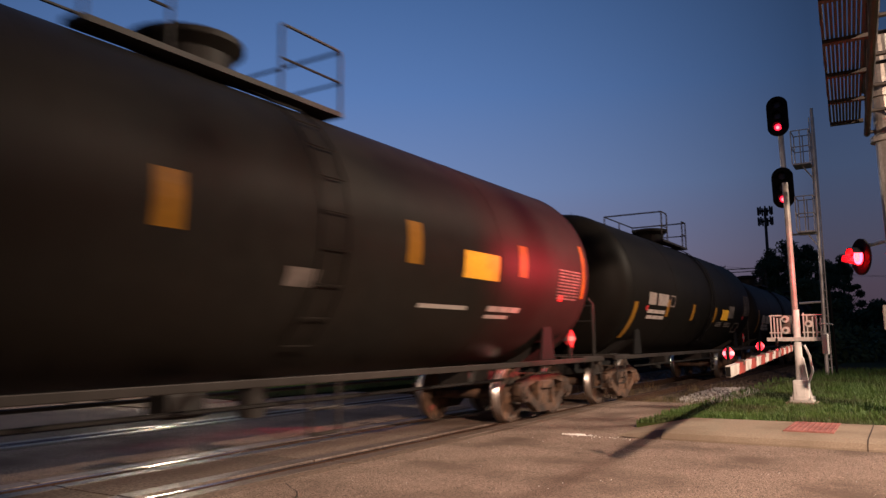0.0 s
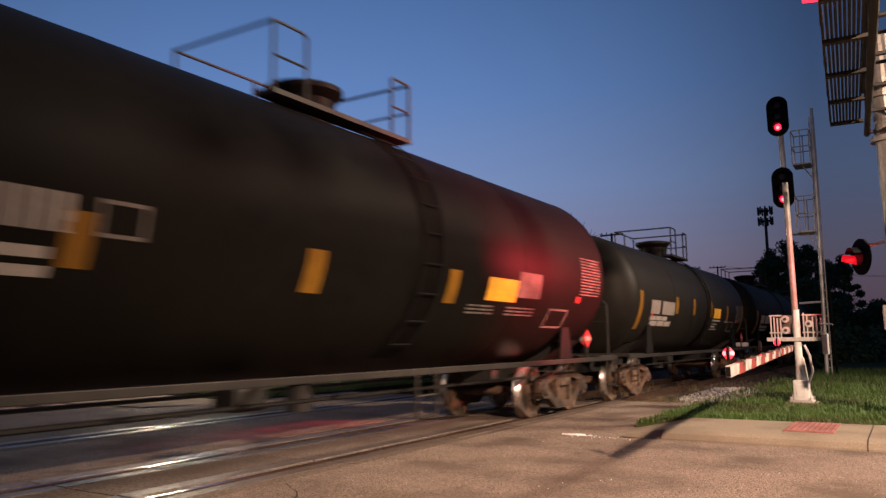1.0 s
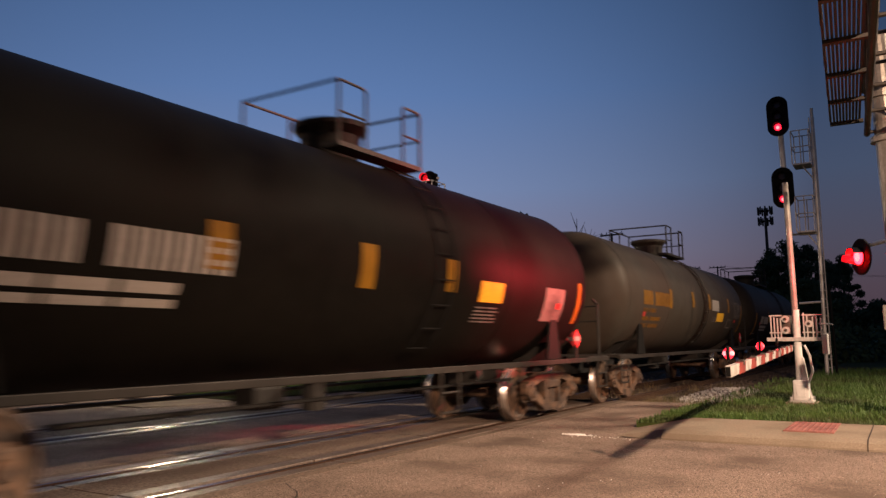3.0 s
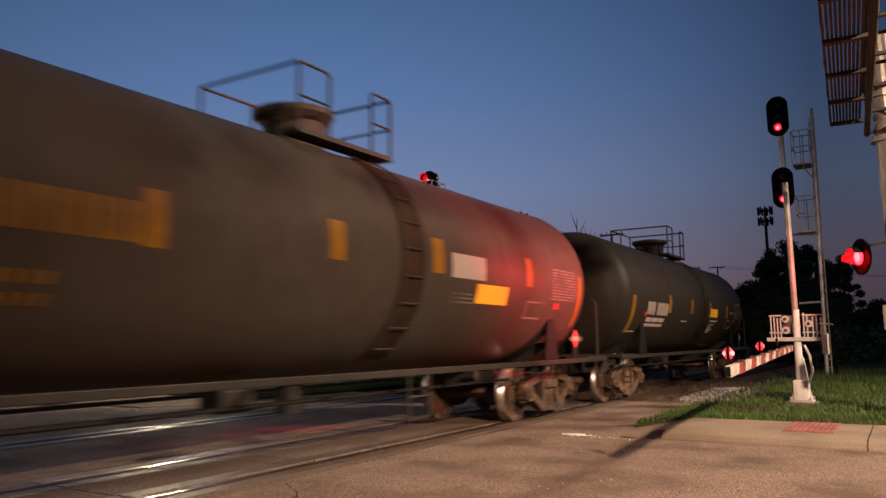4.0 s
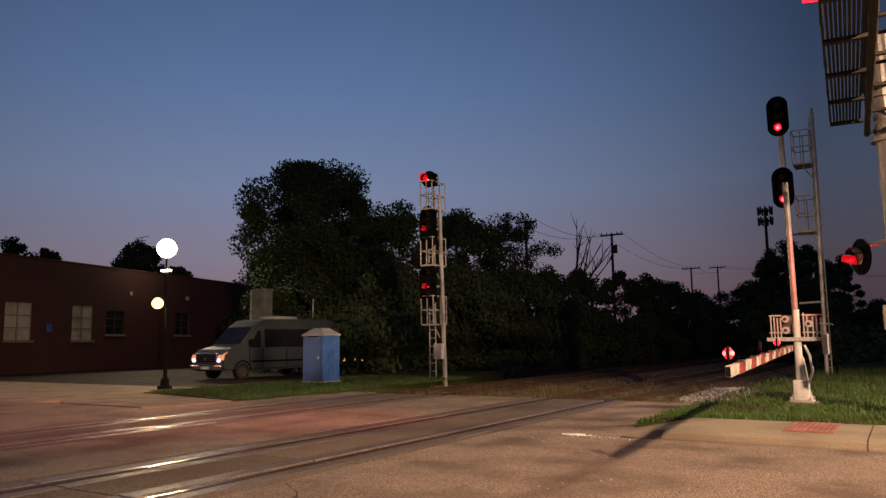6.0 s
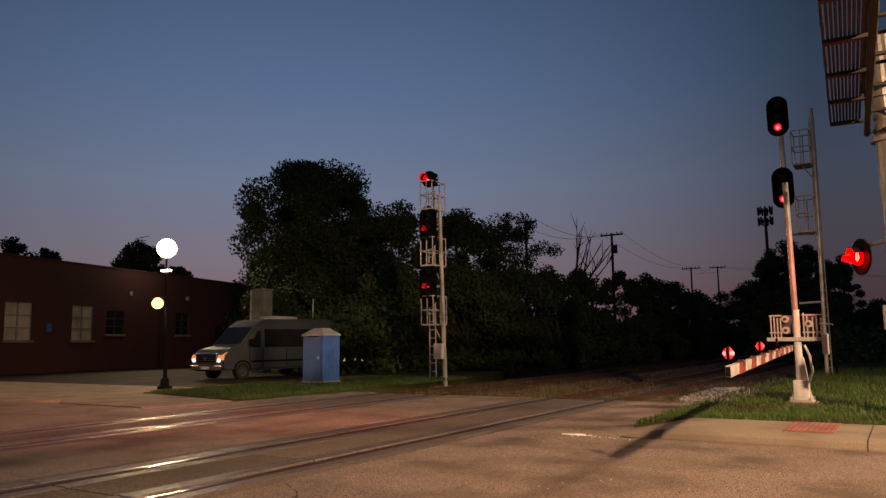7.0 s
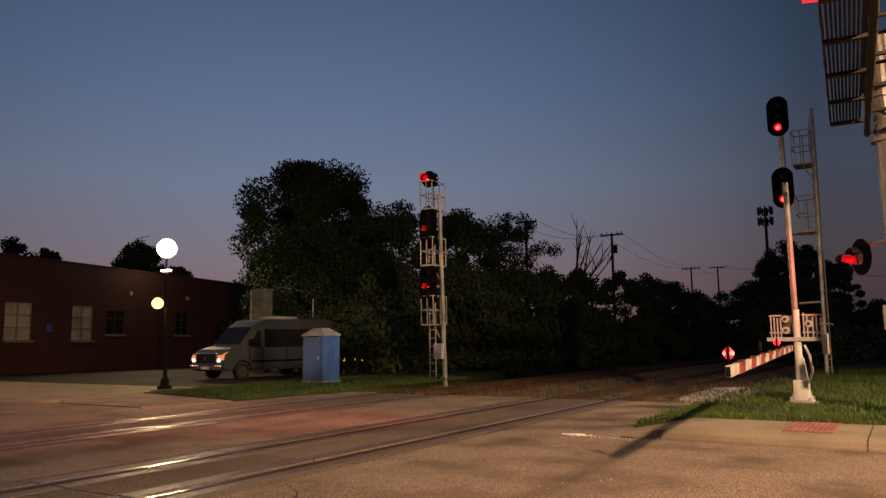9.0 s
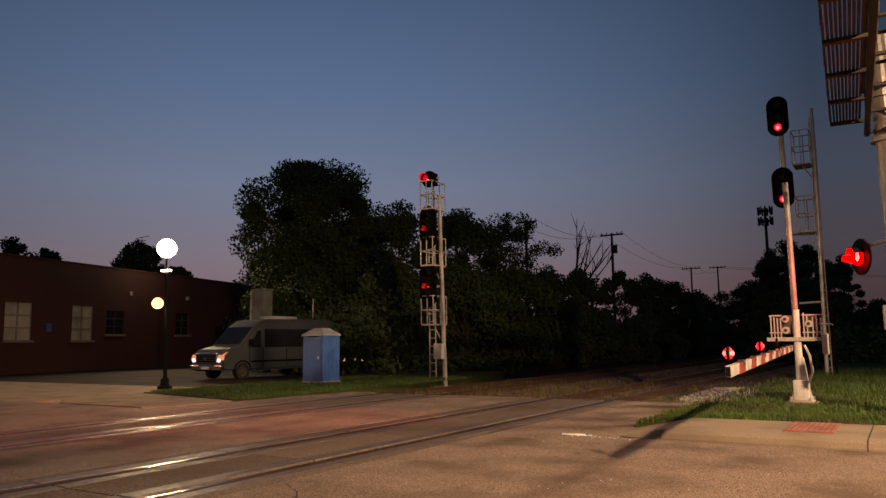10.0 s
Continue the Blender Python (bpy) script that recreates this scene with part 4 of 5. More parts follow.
MAST_STEEL = surface("weathered_mast_steel", (0.20, 0.185, 0.165), (0.32, 0.295, 0.265), 18, 0.34, 0.4, 0.08, 1.6, (0.10, 0.088, 0.077))
WALK_STEEL = surface("dark_walkway_steel", (0.020, 0.016, 0.0135), (0.042, 0.034, 0.029), 22, 0.6, 0.2, 0.08, 2)
# cantilever over the road with walkway and flashers; its arm lies along its own -y
ct = thing("crossing_cantilever", pose(-0.13, 14.2, 0, 0, 0, 3.5), "galvanised cantilever mast and arm carrying red crossing flashers", "crossing cantilever")
part("mast", tube(B(), (0.12, 0, 0.0), (-0.01, 0, 6.4), 0.20, 0.18, 20), MAST_STEEL, ct)
part("base_plate", box(B(), (-0.25, -0.35, 0.05), (0.5, 0.35, 0.12), 0.01), MAST_STEEL, ct)
for z in (4.75, 5.5):
    for x in (-0.26, 0.14):
        part("arm_chord", tube(B(), (x, 0.1, z), (x, -10.2, z + 0.35), 0.05, seg=10), WALK_STEEL, ct)
for k in range(9):
    y = -k * 1.2
    dz = 0.35 * (0.1 - y) / 10.3
    for z in (4.75, 5.5):
        part("arm_tie", tube(B(), (-0.26, y, z + dz), (0.14, y, z + dz), 0.03, seg=6), WALK_STEEL, ct)
    if k < 8:
        for x in (-0.26, 0.14):
            part("arm_brace", tube(B(), (x, y, 4.75 + dz), (x, y - 1.2, 5.5 + dz + 0.04), 0.025, seg=6), WALK_STEEL, ct)
wk = part("walkway", box(B(), (-0.80, -9.6, 4.98), (-0.77, 0.0, 5.08)), WALK_STEEL, ct)
for k in range(9):
    x = -0.75 + k * 0.047
    part("grating_bar", box(B(), (x, -9.6, 4.98), (x + 0.033, 0.0, 5.02)), WALK_STEEL, wk)
for k in range(8):
    y = -0.05 - k * 1.35
    part("grating_tie", box(B(), (-0.80, y - 0.05, 4.93), (-0.30, y + 0.05, 4.98)), WALK_STEEL, wk)
for k in range(7):
    y = -0.1 - k * 1.5
    part("rail_post", tube(B(), (-0.79, y, 5.0), (-0.79, y, 6.0), 0.02, seg=6), WALK_STEEL, wk)
for z in (5.5, 6.0):
    part("hand_rail", tube(B(), (-0.79, -0.1, z), (-0.79, -9.4, z), 0.02, seg=6), WALK_STEEL, wk)
for z in (4.55, 5.3):
    bm = lathe(B(), [(z, 0.23), (z + 0.09, 0.23)], "Z", 20)
    part("mast_collar", bm, MAST_STEEL, ct)


part("junction_box", box(B(), (-0.26, -0.3, 1.45), (-0.02, -0.14, 1.85), 0.015), MAST_STEEL, ct)


def flasher(parent, m, phase, back=True):
    """A round black background disc with a hooded red lens; it faces -x of its own frame."""
    disc = part("flasher_disc", tube(B(), (0, 0, 0), (-0.03, 0, 0), 0.32, seg=28), BLACK_PAINT, parent)
    disc.matrix_local = m
    part("flasher_body", lathe(B(), [(0.0, 0.15), (0.02, 0.15), (0.10, 0.11), (0.14, 0.04)], "X", 20), BLACK_PAINT, disc)
    bm = B()
    for j in range(12):
        a0, a1 = math.pi * (0.12 + 0.76 * j / 12), math.pi * (0.12 + 0.76 * (j + 1) / 12)
        prism(bm, [(r * math.cos(a), r * math.sin(a)) for r, a in ((0.155, a0), (0.155, a1), (0.165, a1), (0.165, a0))], 0, -0.22, -0.03)
    part("hood", bm, HOOD_PAINT, disc)
    part("lens", tube(B(), (-0.03, 0, 0), (-0.05, 0, 0), 0.14, seg=22), RED_LENS, disc)
    bm = lathe(B(), [(-0.020, 0.02), (-0.018, 0.085), (-0.012, 0.13), (0.012, 0.135), (0.012, 0.05)], "X", 22)
    for f in bm.faces:
        c = f.calc_center_median()
        f.material_index = 1 if c.x < -0.017 else 0
    b = part("bulb", bm, (RED_BEAM, RED_HOT), disc, "flashing red bulb")
    bulbs.append((b, (-0.065, 0, 0), (0.05, 0, 0), phase))
    return disc


HOOD_PAINT = surface("hood_paint", (0.012, 0.012, 0.012), (0.022, 0.022, 0.022), 16, 0.35, 0, 0.0)
d1 = flasher(ct, pose(-0.47, 0.8, 2.74, 0, 0, 27), 0)
# the hood is no lamp: its glow stands for red light falling on it
hd = part("far_hood", lathe(B(), [(-0.12, 0.06), (0.13, 0.08)], "X", 18), RED_DIM, ct, "hood of the lamp facing away, made to glow for the red light on it")
hd.matrix_local = pose(-0.66, 0.95, 2.72, 0, 14, -8)
d2 = flasher(ct, pose(-0.86, -4.65, 5.72, 0, 0, 55), 1)
# this hood too glows by its material, in place of its lamp's light
hg = part("glowing_hood", lathe(B(), [(-0.09, 0.055), (0.09, 0.075)], "X", 18), RED_BULB, ct, "hood of the lamp facing away, made to glow for the red light on it")
bulbs.append((hg, (-0.88, -4.63, 5.365), (-0.80, -4.55, 5.78), 1))
d3 = flasher(ct, pose(-0.95, -5.7, 5.5, 0, 0, 55), 0)
part("flasher_bracket", tube(B(), (-0.95, -5.5, 5.6), (-0.26, -5.8, 5.7), 0.035), WALK_STEEL, ct)
part("flasher_bracket", tube(B(), (-0.40, 0.75, 2.92), (0.05, 0.05, 2.95), 0.035), GALV, ct)
part("flasher_bracket", tube(B(), (-0.86, -4.45, 5.75), (-0.26, -4.8, 5.7), 0.035), WALK_STEEL, ct)

# the red lights that fall on the passing wagons
lamp("crossing_flasher_light", "SPOT", (-0.98, 14.8, 2.74), (-5.2, 12.6, 3.2), (1.0, 0.05, 0.06), 4300, 0.08, 58, 0.5)
lamp("crossing_flasher_light", "SPOT", (-0.95, 9.3, 5.46), (-6.3, 8.8, 4.5), (1.0, 0.05, 0.06), 900, 0.14, 60, 1.0)

lamp("crossing_flasher_light", "SPOT", (-0.80, 15.25, 2.72), (-1.97, 16.5, 2.6), (1.0, 0.05, 0.06), 220, 0.08, 80, 1.0)

# ---------------------------------------------------------------- left side: lamp post, building, van, toilet cabin
post = thing("street_lamp_post", pose(-19.45, 15.2, 0.03), "black cast lamp post with a warm glowing lantern", "lamp post")
part("pole", tube(B(), (0, 0, 0.3), (0, 0, 2.75), 0.062, 0.05, 14), BLACK_PAINT, post)
part("base", lathe(B(), [(0, 0.22), (0.08, 0.22), (0.12, 0.14), (0.3, 0.12), (0.36, 0.07), (0.4, 0.06)], "Z", 16), BLACK_PAINT, post)
part("crook", rod_path(B(), [(0, 0, 2.7), (-0.1, 0, 2.82), (-0.3, 0, 2.86), (-0.45, 0, 2.82)], 0.022, 8), BLACK_PAINT, post)
part("lantern", lathe(B(), [(2.46, 0.04), (2.49, 0.11), (2.56, 0.17), (2.65, 0.18), (2.73, 0.14), (2.80, 0.05)], "Z", 24), LAMP_WARM, post, "glowing warm lantern", smooth=True).location = (-0.47, 0, 0)
lamp("lamp_post_light", "POINT", (-19.92, 15.2, 2.5), (-19.9, 15.2, 0), (1.0, 0.56, 0.26), 200, 0.1)

fl = thing("flood_light", pose(-39.0, 30.3, 0), "white flood light on a thin mast behind the car park", "flood light")
part("pole", tube(B(), (0, 0, -0.1), (0, 0, 7.2), 0.07, 0.06, 10), STEEL_DARK, fl)
part("fixture", box(B(), (-0.35, -0.15, 5.9), (0.35, 0.15, 6.02), 0.02), LAMP_WHITE, fl, "second lamp, a thin bright bar")
part("lamp_globe", lathe(B(), [(7.35 - 0.60 * math.cos(k * math.pi / 16), max(0.02, 0.60 * math.sin(k * math.pi / 16))) for k in range(17)], "Z", 36), LAMP_WHITE, fl, "bright white lamp", smooth=True)
lamp("flood_lamp", "SPOT", (-38.6, 30.0, 7.2), (-10, 22, 0), (1.0, 0.80, 0.54), 6500, 0.4, 130, 0.6)

# brick building: long wall with windows
P0, P1 = Vector((-38.3, 19.8, 0)), Vector((-42.4, 35.2, 0))
run = (P1 - P0).normalized()
ang = math.degrees(math.atan2(run.y, run.x))
bl = thing("brick_building", pose(P0.x, P0.y, -0.05, 0, 0, ang), "low dark red brick building with pale window blinds", "building", kind="")
LEN, HT = 24.0, 6.0
OPEN = [(1.45, 1.75, 1.7, 1.95), (5.83, 1.75, 1.6, 1.95), (8.43, 2.1, 1.5, 1.4), (14.9, 2.1, 1.5, 1.5)]
bm = B()
x = -6.0
for (u, z, w, h) in OPEN:
    box(bm, (x, 0, 0), (u - w / 2, 0.3, HT))
    box(bm, (u - w / 2, 0, 0), (u + w / 2, 0.3, z))
    box(bm, (u - w / 2, 0, z + h), (u + w / 2, 0.3, HT))
    x = u + w / 2
box(bm, (x, 0, 0), (LEN, 0.3, HT))
box(bm, (-6.0, 0.3, 0), (-5.7, 14, HT))
box(bm, (LEN - 0.3, 0.3, 0), (LEN, 14, HT))
box(bm, (-6.0, 13.7, 0), (LEN, 14, HT))
part("wall", bm, BRICK_WALL, bl)
part("roof", box(B(), (-5.7, 0.3, HT - 0.5), (LEN - 0.3, 13.7, HT - 0.3)), STEEL_DARK, bl)
part("coping", box(B(), (-6.1, -0.06, HT), (LEN + 0.1, 0.36, HT + 0.1), 0.02), BRICK_WALL, bl)
FRAME_PALE = surface("pale_window_frame", (0.26, 0.24, 0.20), (0.34, 0.32, 0.27), 8, 0.6)
for (u, z, w, h), lit in zip(OPEN, (1, 1, 0, 0)):
    win = part("window", box(B(), (u - w / 2, 0.12, z), (u + w / 2, 0.16, z + h)), BLIND if lit else DARK_GLASS, bl, "pale blind behind the pane" if lit else "dark pane")
    bm = B()
    for x in (u - w / 2, u, u + w / 2):
        box(bm, (x - 0.035, 0.06, z), (x + 0.035, 0.12, z + h))
    for zz in (z, z + h * 0.33, z + h * 0.66, z + h):
        box(bm, (u - w / 2, 0.065, zz - 0.03), (u + w / 2, 0.115, zz + 0.03))
    part("window_frame", bm, FRAME_PALE if lit else GALV_DARK, win)
    part("window_sill", box(B(), (u - w / 2 - 0.1, -0.1, z - 0.12), (u + w / 2 + 0.1, 0.15, z), 0.01), CONCRETE, win)
part("wall_sign", box(B(), (3.25, -0.03, 2.2), (3.6, 0, 2.65), 0.005), BLUE_PLASTIC, bl, "small blue sign")
for u, z in ((9.6, 4.6), (15.3, 4.6)):
    part("wall_fitting", box(B(), (u - 0.12, -0.12, z - 0.12), (u + 0.12, 0, z + 0.12), 0.02), GREY_PLASTIC, bl)
cab = thing("pale_cabinet", pose(-27.6, 27.2, 0), "pale grey tall cabinet beside the car park", "cabinet")
part("body", box(B(), (-0.38, -0.3, 0), (0.46, 0.3, 4.0), 0.03), CABINET, cab)
part("cap", box(B(), (-0.42, -0.34, 4.0), (0.50, 0.34, 4.1), 0.02), CABINET, cab)
# white strip painted on for the flood light along the cabinet's left edge
part("side_strip", box(B(), (-0.44, -0.36, 0), (-0.385, -0.30, 4.0)), WHITE_PAINT, cab)

# small lit board on a leaning post behind the van, low path lights beyond it
board = thing("lit_notice_board", pose(-23.55, 27.0, 0), "small board with warm lit bars on a pale post", "notice board")
part("post", tube(B(), (-0.52, 0, 0), (-0.46, 0, 3.45), 0.045, 0.03, 8), GREY_PLASTIC, board)
part("panel", box(B(), (-0.45, -0.04, 1.95), (0.35, 0.04, 2.42), 0.01), STEEL_DARK, board)
for x, z, w in ((-0.35, 2.30, 0.22), (-0.05, 2.34, 0.30), (-0.38, 2.12, 0.10), (-0.18, 2.16, 0.12), (0.06, 2.14, 0.14)):
    part("lit_bar", box(B(), (x, -0.055, z - 0.03), (x + w, -0.04, z + 0.03)), PATH_GLOW, board)
for x, y in ((-22.1, 27.0), (-21.75, 27.4), (-21.2, 27.2), (-20.75, 27.6)):
    pl = thing("path_light", pose(x, y, 0), "short dark bollard light with a warm glow", "path light", "path lights")
    part("post", tube(B(), (0, 0, 0), (0, 0, 0.55), 0.035, 0.035, 8), STEEL_DARK, pl)
    part("lens", lathe(B(), [(0.55, 0.03), (0.57, 0.06), (0.63, 0.06), (0.66, 0.02)], "Z", 10), PATH_GLOW, pl)

# portable toilet
pj = thing("portable_toilet", pose(-17.0, 19.55, 0.03, 0, 0, 2), "blue plastic portable toilet with a grey roof", "portable toilet")
pj.scale = (0.765, 0.78, 0.80)
part("cabin", box(B(), (-0.56, -0.58, 0.08), (0.56, 0.58, 1.98), 0.04), BLUE_PLASTIC, pj)
part("skid", box(B(), (-0.6, -0.6, 0), (0.6, 0.6, 0.1), 0.02), GREY_PLASTIC, pj)
bm = B()
bmesh.ops.convex_hull(bm, input=[bm.verts.new(v) for v in [(-0.6, -0.62, 1.97), (0.6, -0.62, 1.97), (0.6, 0.62, 1.97), (-0.6, 0.62, 1.97),
                                                           (-0.22, -0.24, 2.30), (0.22, -0.24, 2.30), (0.22, 0.24, 2.30), (-0.22, 0.24, 2.30), (-0.6, -0.62, 2.03), (0.6, -0.62, 2.03), (0.6, 0.62, 2.03), (-0.6, 0.62, 2.03)]])
part("roof", bm, GREY_PLASTIC, pj)
bm = B()
box(bm, (-0.42, -0.60, 0.2), (0.42, -0.575, 1.9), 0.01)
door = part("door", bm, BLUE_PLASTIC, pj)
part("door_latch", box(B(), (0.28, -0.625, 1.0), (0.38, -0.6, 1.12), 0.01), GREY_PLASTIC, door)
for k in range(4):
    part("side_rib", box(B(), (0.56, -0.45 + k * 0.27, 0.25), (0.575, -0.33 + k * 0.27, 1.85), 0.005), BLUE_PLASTIC, pj)
part("vent_slots", box(B(), (-0.3, -0.6, 1.92), (0.3, -0.585, 1.96)), BLACK_PAINT, pj)
part("vent_pipe", tube(B(), (0.25, 0.3, 2.05), (0.25, 0.3, 2.26), 0.05), GREY_PLASTIC, pj)

# high-roofed van, front towards the road
van = thing("passenger_van", pose(-23.42, 20.2, 0, 0, 0, -3), "silver-grey high-roofed passenger van with its lights on", "van")
van.scale = (0.95, 0.95, 0.895)
prof = [(0.05, 0.42), (0.0, 0.75), (0.06, 1.12), (0.30, 1.30), (0.95, 1.46), (1.75, 2.32), (2.15, 2.57), (2.6, 2.66), (6.3, 2.70), (6.75, 2.55), (6.85, 0.55), (6.7, 0.38), (0.3, 0.36)]
bm = prism(B(), [(y, z) for y, z in prof], 0, -0.99, 0.99)
for v in bm.verts:
    t = max(0, (v.co.z - 1.1) / 1.6)
    v.co.x *= 1 - 0.10 * t
bmesh.ops.bevel(bm, geom=[e for e in bm.edges if abs(e.verts[0].co.x - e.verts[1].co.x) < 0.25], offset=0.09, segments=3, affect="EDGES")
body = part("body", bm, VAN_PAINT, van)
bm = B()
vsx = [(-0.80, 1.03, 1.54), (0.80, 1.03, 1.54), (0.72, 1.69, 2.255), (-0.72, 1.69, 2.255)]
off = Vector((0, -0.03, 0.03))
bmesh.ops.convex_hull(bm, input=[bm.verts.new(Vector(v) + k * off) for v in vsx for k in (-1, 1)])
part("windscreen", bm, DARK_GLASS, body)
for s in (-1, 1):
    bm = B()
    q = [(1.45, 1.38), (2.0, 1.38), (2.0, 2.12), (1.85, 2.12)]
    prism(bm, q, 0, s * 0.90, s * 0.985)
    part("door_window", bm, DARK_GLASS, body)
    bm = B()
    prism(bm, [(2.25, 1.38), (6.4, 1.38), (6.4, 2.2), (2.25, 2.2)], 0, s * 0.90, s * 0.982)
    part("side_window", bm, DARK_GLASS, body)
    bm = B()
    prism(bm, [(-0.025, 0.86), (0.14, 0.84), (0.30, 1.20), (0.03, 1.06)], 0, s * 0.70, s * 0.96)
    part("headlight", bm, AMBER_GLOW, body, "glowing headlight")
    part("headlight_core", tube(B(), (s * 0.80, -0.04, 0.84), (s * 0.80, 0.05, 0.84), 0.085, seg=14), HEAD_GLOW, body)
    part("fog_light", box(B(), (s * 0.55, -0.03, 0.57), (s * 0.85, 0.03, 0.63)), AMBER_GLOW, body)
    for y in (1.05, 5.2):
        bm = tube(B(), (s * 0.78, y, 0.35), (s * 1.0, y, 0.35), 0.35, seg=24)
        wheel = part("wheel", bm, RUBBER, van)
        part("rim", lathe_x(s * 1.0, y, 0.35, s), GALV_DARK, wheel)
    bm = box(B(), (s * 1.0, 1.35, 1.45), (s * 1.22, 1.45, 1.75), 0.03)
    part("wing_mirror", bm, BLACK_PAINT, body)
for s in (-1, 1):
    for y in (1.05, 5.2):
        bm = B()
        for k in range(10):
            a0, a1 = math.pi * k / 10, math.pi * (k + 1) / 10
            prism(bm, [(y + r * math.cos(a), 0.36 + r * math.sin(a)) for r, a in ((0.40, a0), (0.40, a1), (0.47, a1), (0.47, a0))], 0, s * 0.965, s * 1.0)
        part("wheel_arch", bm, BLACK_PAINT, body)
    for y in (1.42, 2.14, 3.5):
        part("door_seam", box(B(), (s * 0.975, y - 0.012, 0.5), (s * 0.995, y + 0.012, 1.36)), BLACK_PAINT, body)
    part("side_strip", box(B(), (s * 0.975, 1.5, 0.72), (s * 1.0, 6.5, 0.80), 0.005), BLACK_PAINT, body)
    part("wiper", tube(B(), (s * 0.1, 0.98, 1.54), (s * 0.62, 1.10, 1.68), 0.012, seg=5), BLACK_PAINT, body)
part("bumper", box(B(), (-0.95, -0.06, 0.42), (0.95, 0.12, 0.60), 0.03), CHROME, van)
part("grille_surround", box(B(), (-0.68, -0.03, 0.70), (0.68, 0.04, 1.16), 0.04), CHROME, van)
gr = part("grille", box(B(), (-0.62, -0.04, 0.74), (0.62, 0.05, 1.12), 0.03), BLACK_PAINT, van)
for z in (0.75, 0.85, 0.94, 1.03, 1.11):
    part("grille_bar", box(B(), (-0.62, -0.06, z - 0.014), (0.62, -0.03, z + 0.014)), CHROME, gr)
part("badge", tube(B(), (0, -0.07, 0.90), (0, -0.05, 0.90), 0.09, seg=18), CHROME, gr)
part("number_plate_panel", box(B(), (-0.26, -0.075, 0.46), (0.26, -0.06, 0.57)), WHITE_PAINT, van)
part("roof_unit", box(B(), (-0.5, 3.2, 2.66), (0.5, 4.6, 2.82), 0.05), GREY_PLASTIC, van)

# ---------------------------------------------------------------- trees and far things
def leaf_cloud(vs, fs, c, rx, rz, n, size, rg):
    for _ in range(n):
        a, q, t = rg.uniform(0, 6.283), 1.06 * rg.random() ** 0.45, rg.uniform(-1, 1)
        s = math.sqrt(1 - t * t)
        p = Vector((c[0] + rx * q * s * math.cos(a), c[1] + rx * q * s * math.sin(a), c[2] + rz * q * t))
        u = Vector((rg.gauss(0, 1), rg.gauss(0, 1), rg.gauss(0, 1))).normalized()
        w = u.orthogonal().normalized()
        l, b = size * rg.uniform(0.6, 1.3), size * rg.uniform(0.35, 0.6)
        k = len(vs)
        vs += [p - u * l, p + w * b, p + u * l, p - w * b]
        fs.append((k, k + 1, k + 2, k + 3))


def tree(name, x, y, z, height, rx, low, seed, label, clumps=40, leaves=110, size=0.22, trunk=0.3, top_flat=1.0, dome=0.6):
    """Tapered trunk with limbs and a crown of leaf clumps with gaps."""
    rg = random.Random(seed)
    t = thing(name, pose(x, y, z), label, "bush" if "bush" in name else "tree", "trees along the line")
    bm = B()
    hub = low + (height - low) * 0.35
    rod = [Vector((0, 0, -0.2)), Vector((rg.uniform(-.2, .2), rg.uniform(-.2, .2), hub * 0.55)), Vector((rg.uniform(-.3, .3), rg.uniform(-.3, .3), hub))]
    tube(bm, rod[0], rod[1], trunk, trunk * 0.75, 9)
    tube(bm, rod[1], rod[2], trunk * 0.75, trunk * 0.5, 9)
    vs, fs = [], []
    for k in range(clumps):
        a, q = rg.uniform(0, 6.283), math.sqrt(rg.random())
        f = rg.random()
        env = math.sin(math.pi * min(1, 0.12 + 0.88 * f)) ** dome if f > 0.5 else 0.75 + 0.25 * f * 2
        r = rx * q * env * rg.uniform(0.75, 1.1)
        c = Vector((r * math.cos(a), r * math.sin(a), low + (height - low) * (f ** 0.85) * (1 - 0.12 * q * top_flat)))
        base = rod[1].lerp(rod[2], rg.random())
        if k % 2 == 0:
            mid = base.lerp(c, 0.5) + Vector((0, 0, 0.25))
            tube(bm, base, mid, trunk * 0.28, trunk * 0.16, 6)
            tube(bm, mid, c, trunk * 0.16, trunk * 0.05, 5)
        cr = rx * rg.uniform(0.16, 0.30)
        leaf_cloud(vs, fs, c, cr, cr * rg.uniform(0.6, 0.9), leaves, size, rg)
    part("trunk", bm, BARK, t)
    me = bpy.data.meshes.new("crown")
    me.from_pydata(vs, [], fs)
    me.materials.append(LEAF)
    o = new("crown", me)
    o.parent = t
    return t


tree("tree", -31.7, 35.5, -0.2, 13.1, 4.9, 3.4, 15, "tall dark broadleaf tree against the dusk sky", 120, 620, 0.115, 0.42, 1.0, 0.3)
tree("tree", -25.4, 36.2, -0.3, 10.1, 3.4, 0.8, 12, "dark leafy tree behind the signal mast", 66, 280, 0.11, 0.2)
tree("tree", -27.6, 35.4, -0.3, 8.8, 2.8, 0.8, 17, "dark leafy tree behind the signal mast", 60, 280, 0.11, 0.2)
tree("tree", -25.6, 43.3, -0.3, 11.0, 3.2, 1.5, 13, "dark leafy tree behind the signal mast", 60, 280, 0.11, 0.22)
tree("tree", -23.2, 46.6, -0.3, 10.9, 2.9, 5.2, 14, "drooping thin-crowned tree with gaps of sky", 38, 170, 0.10, 0.16)
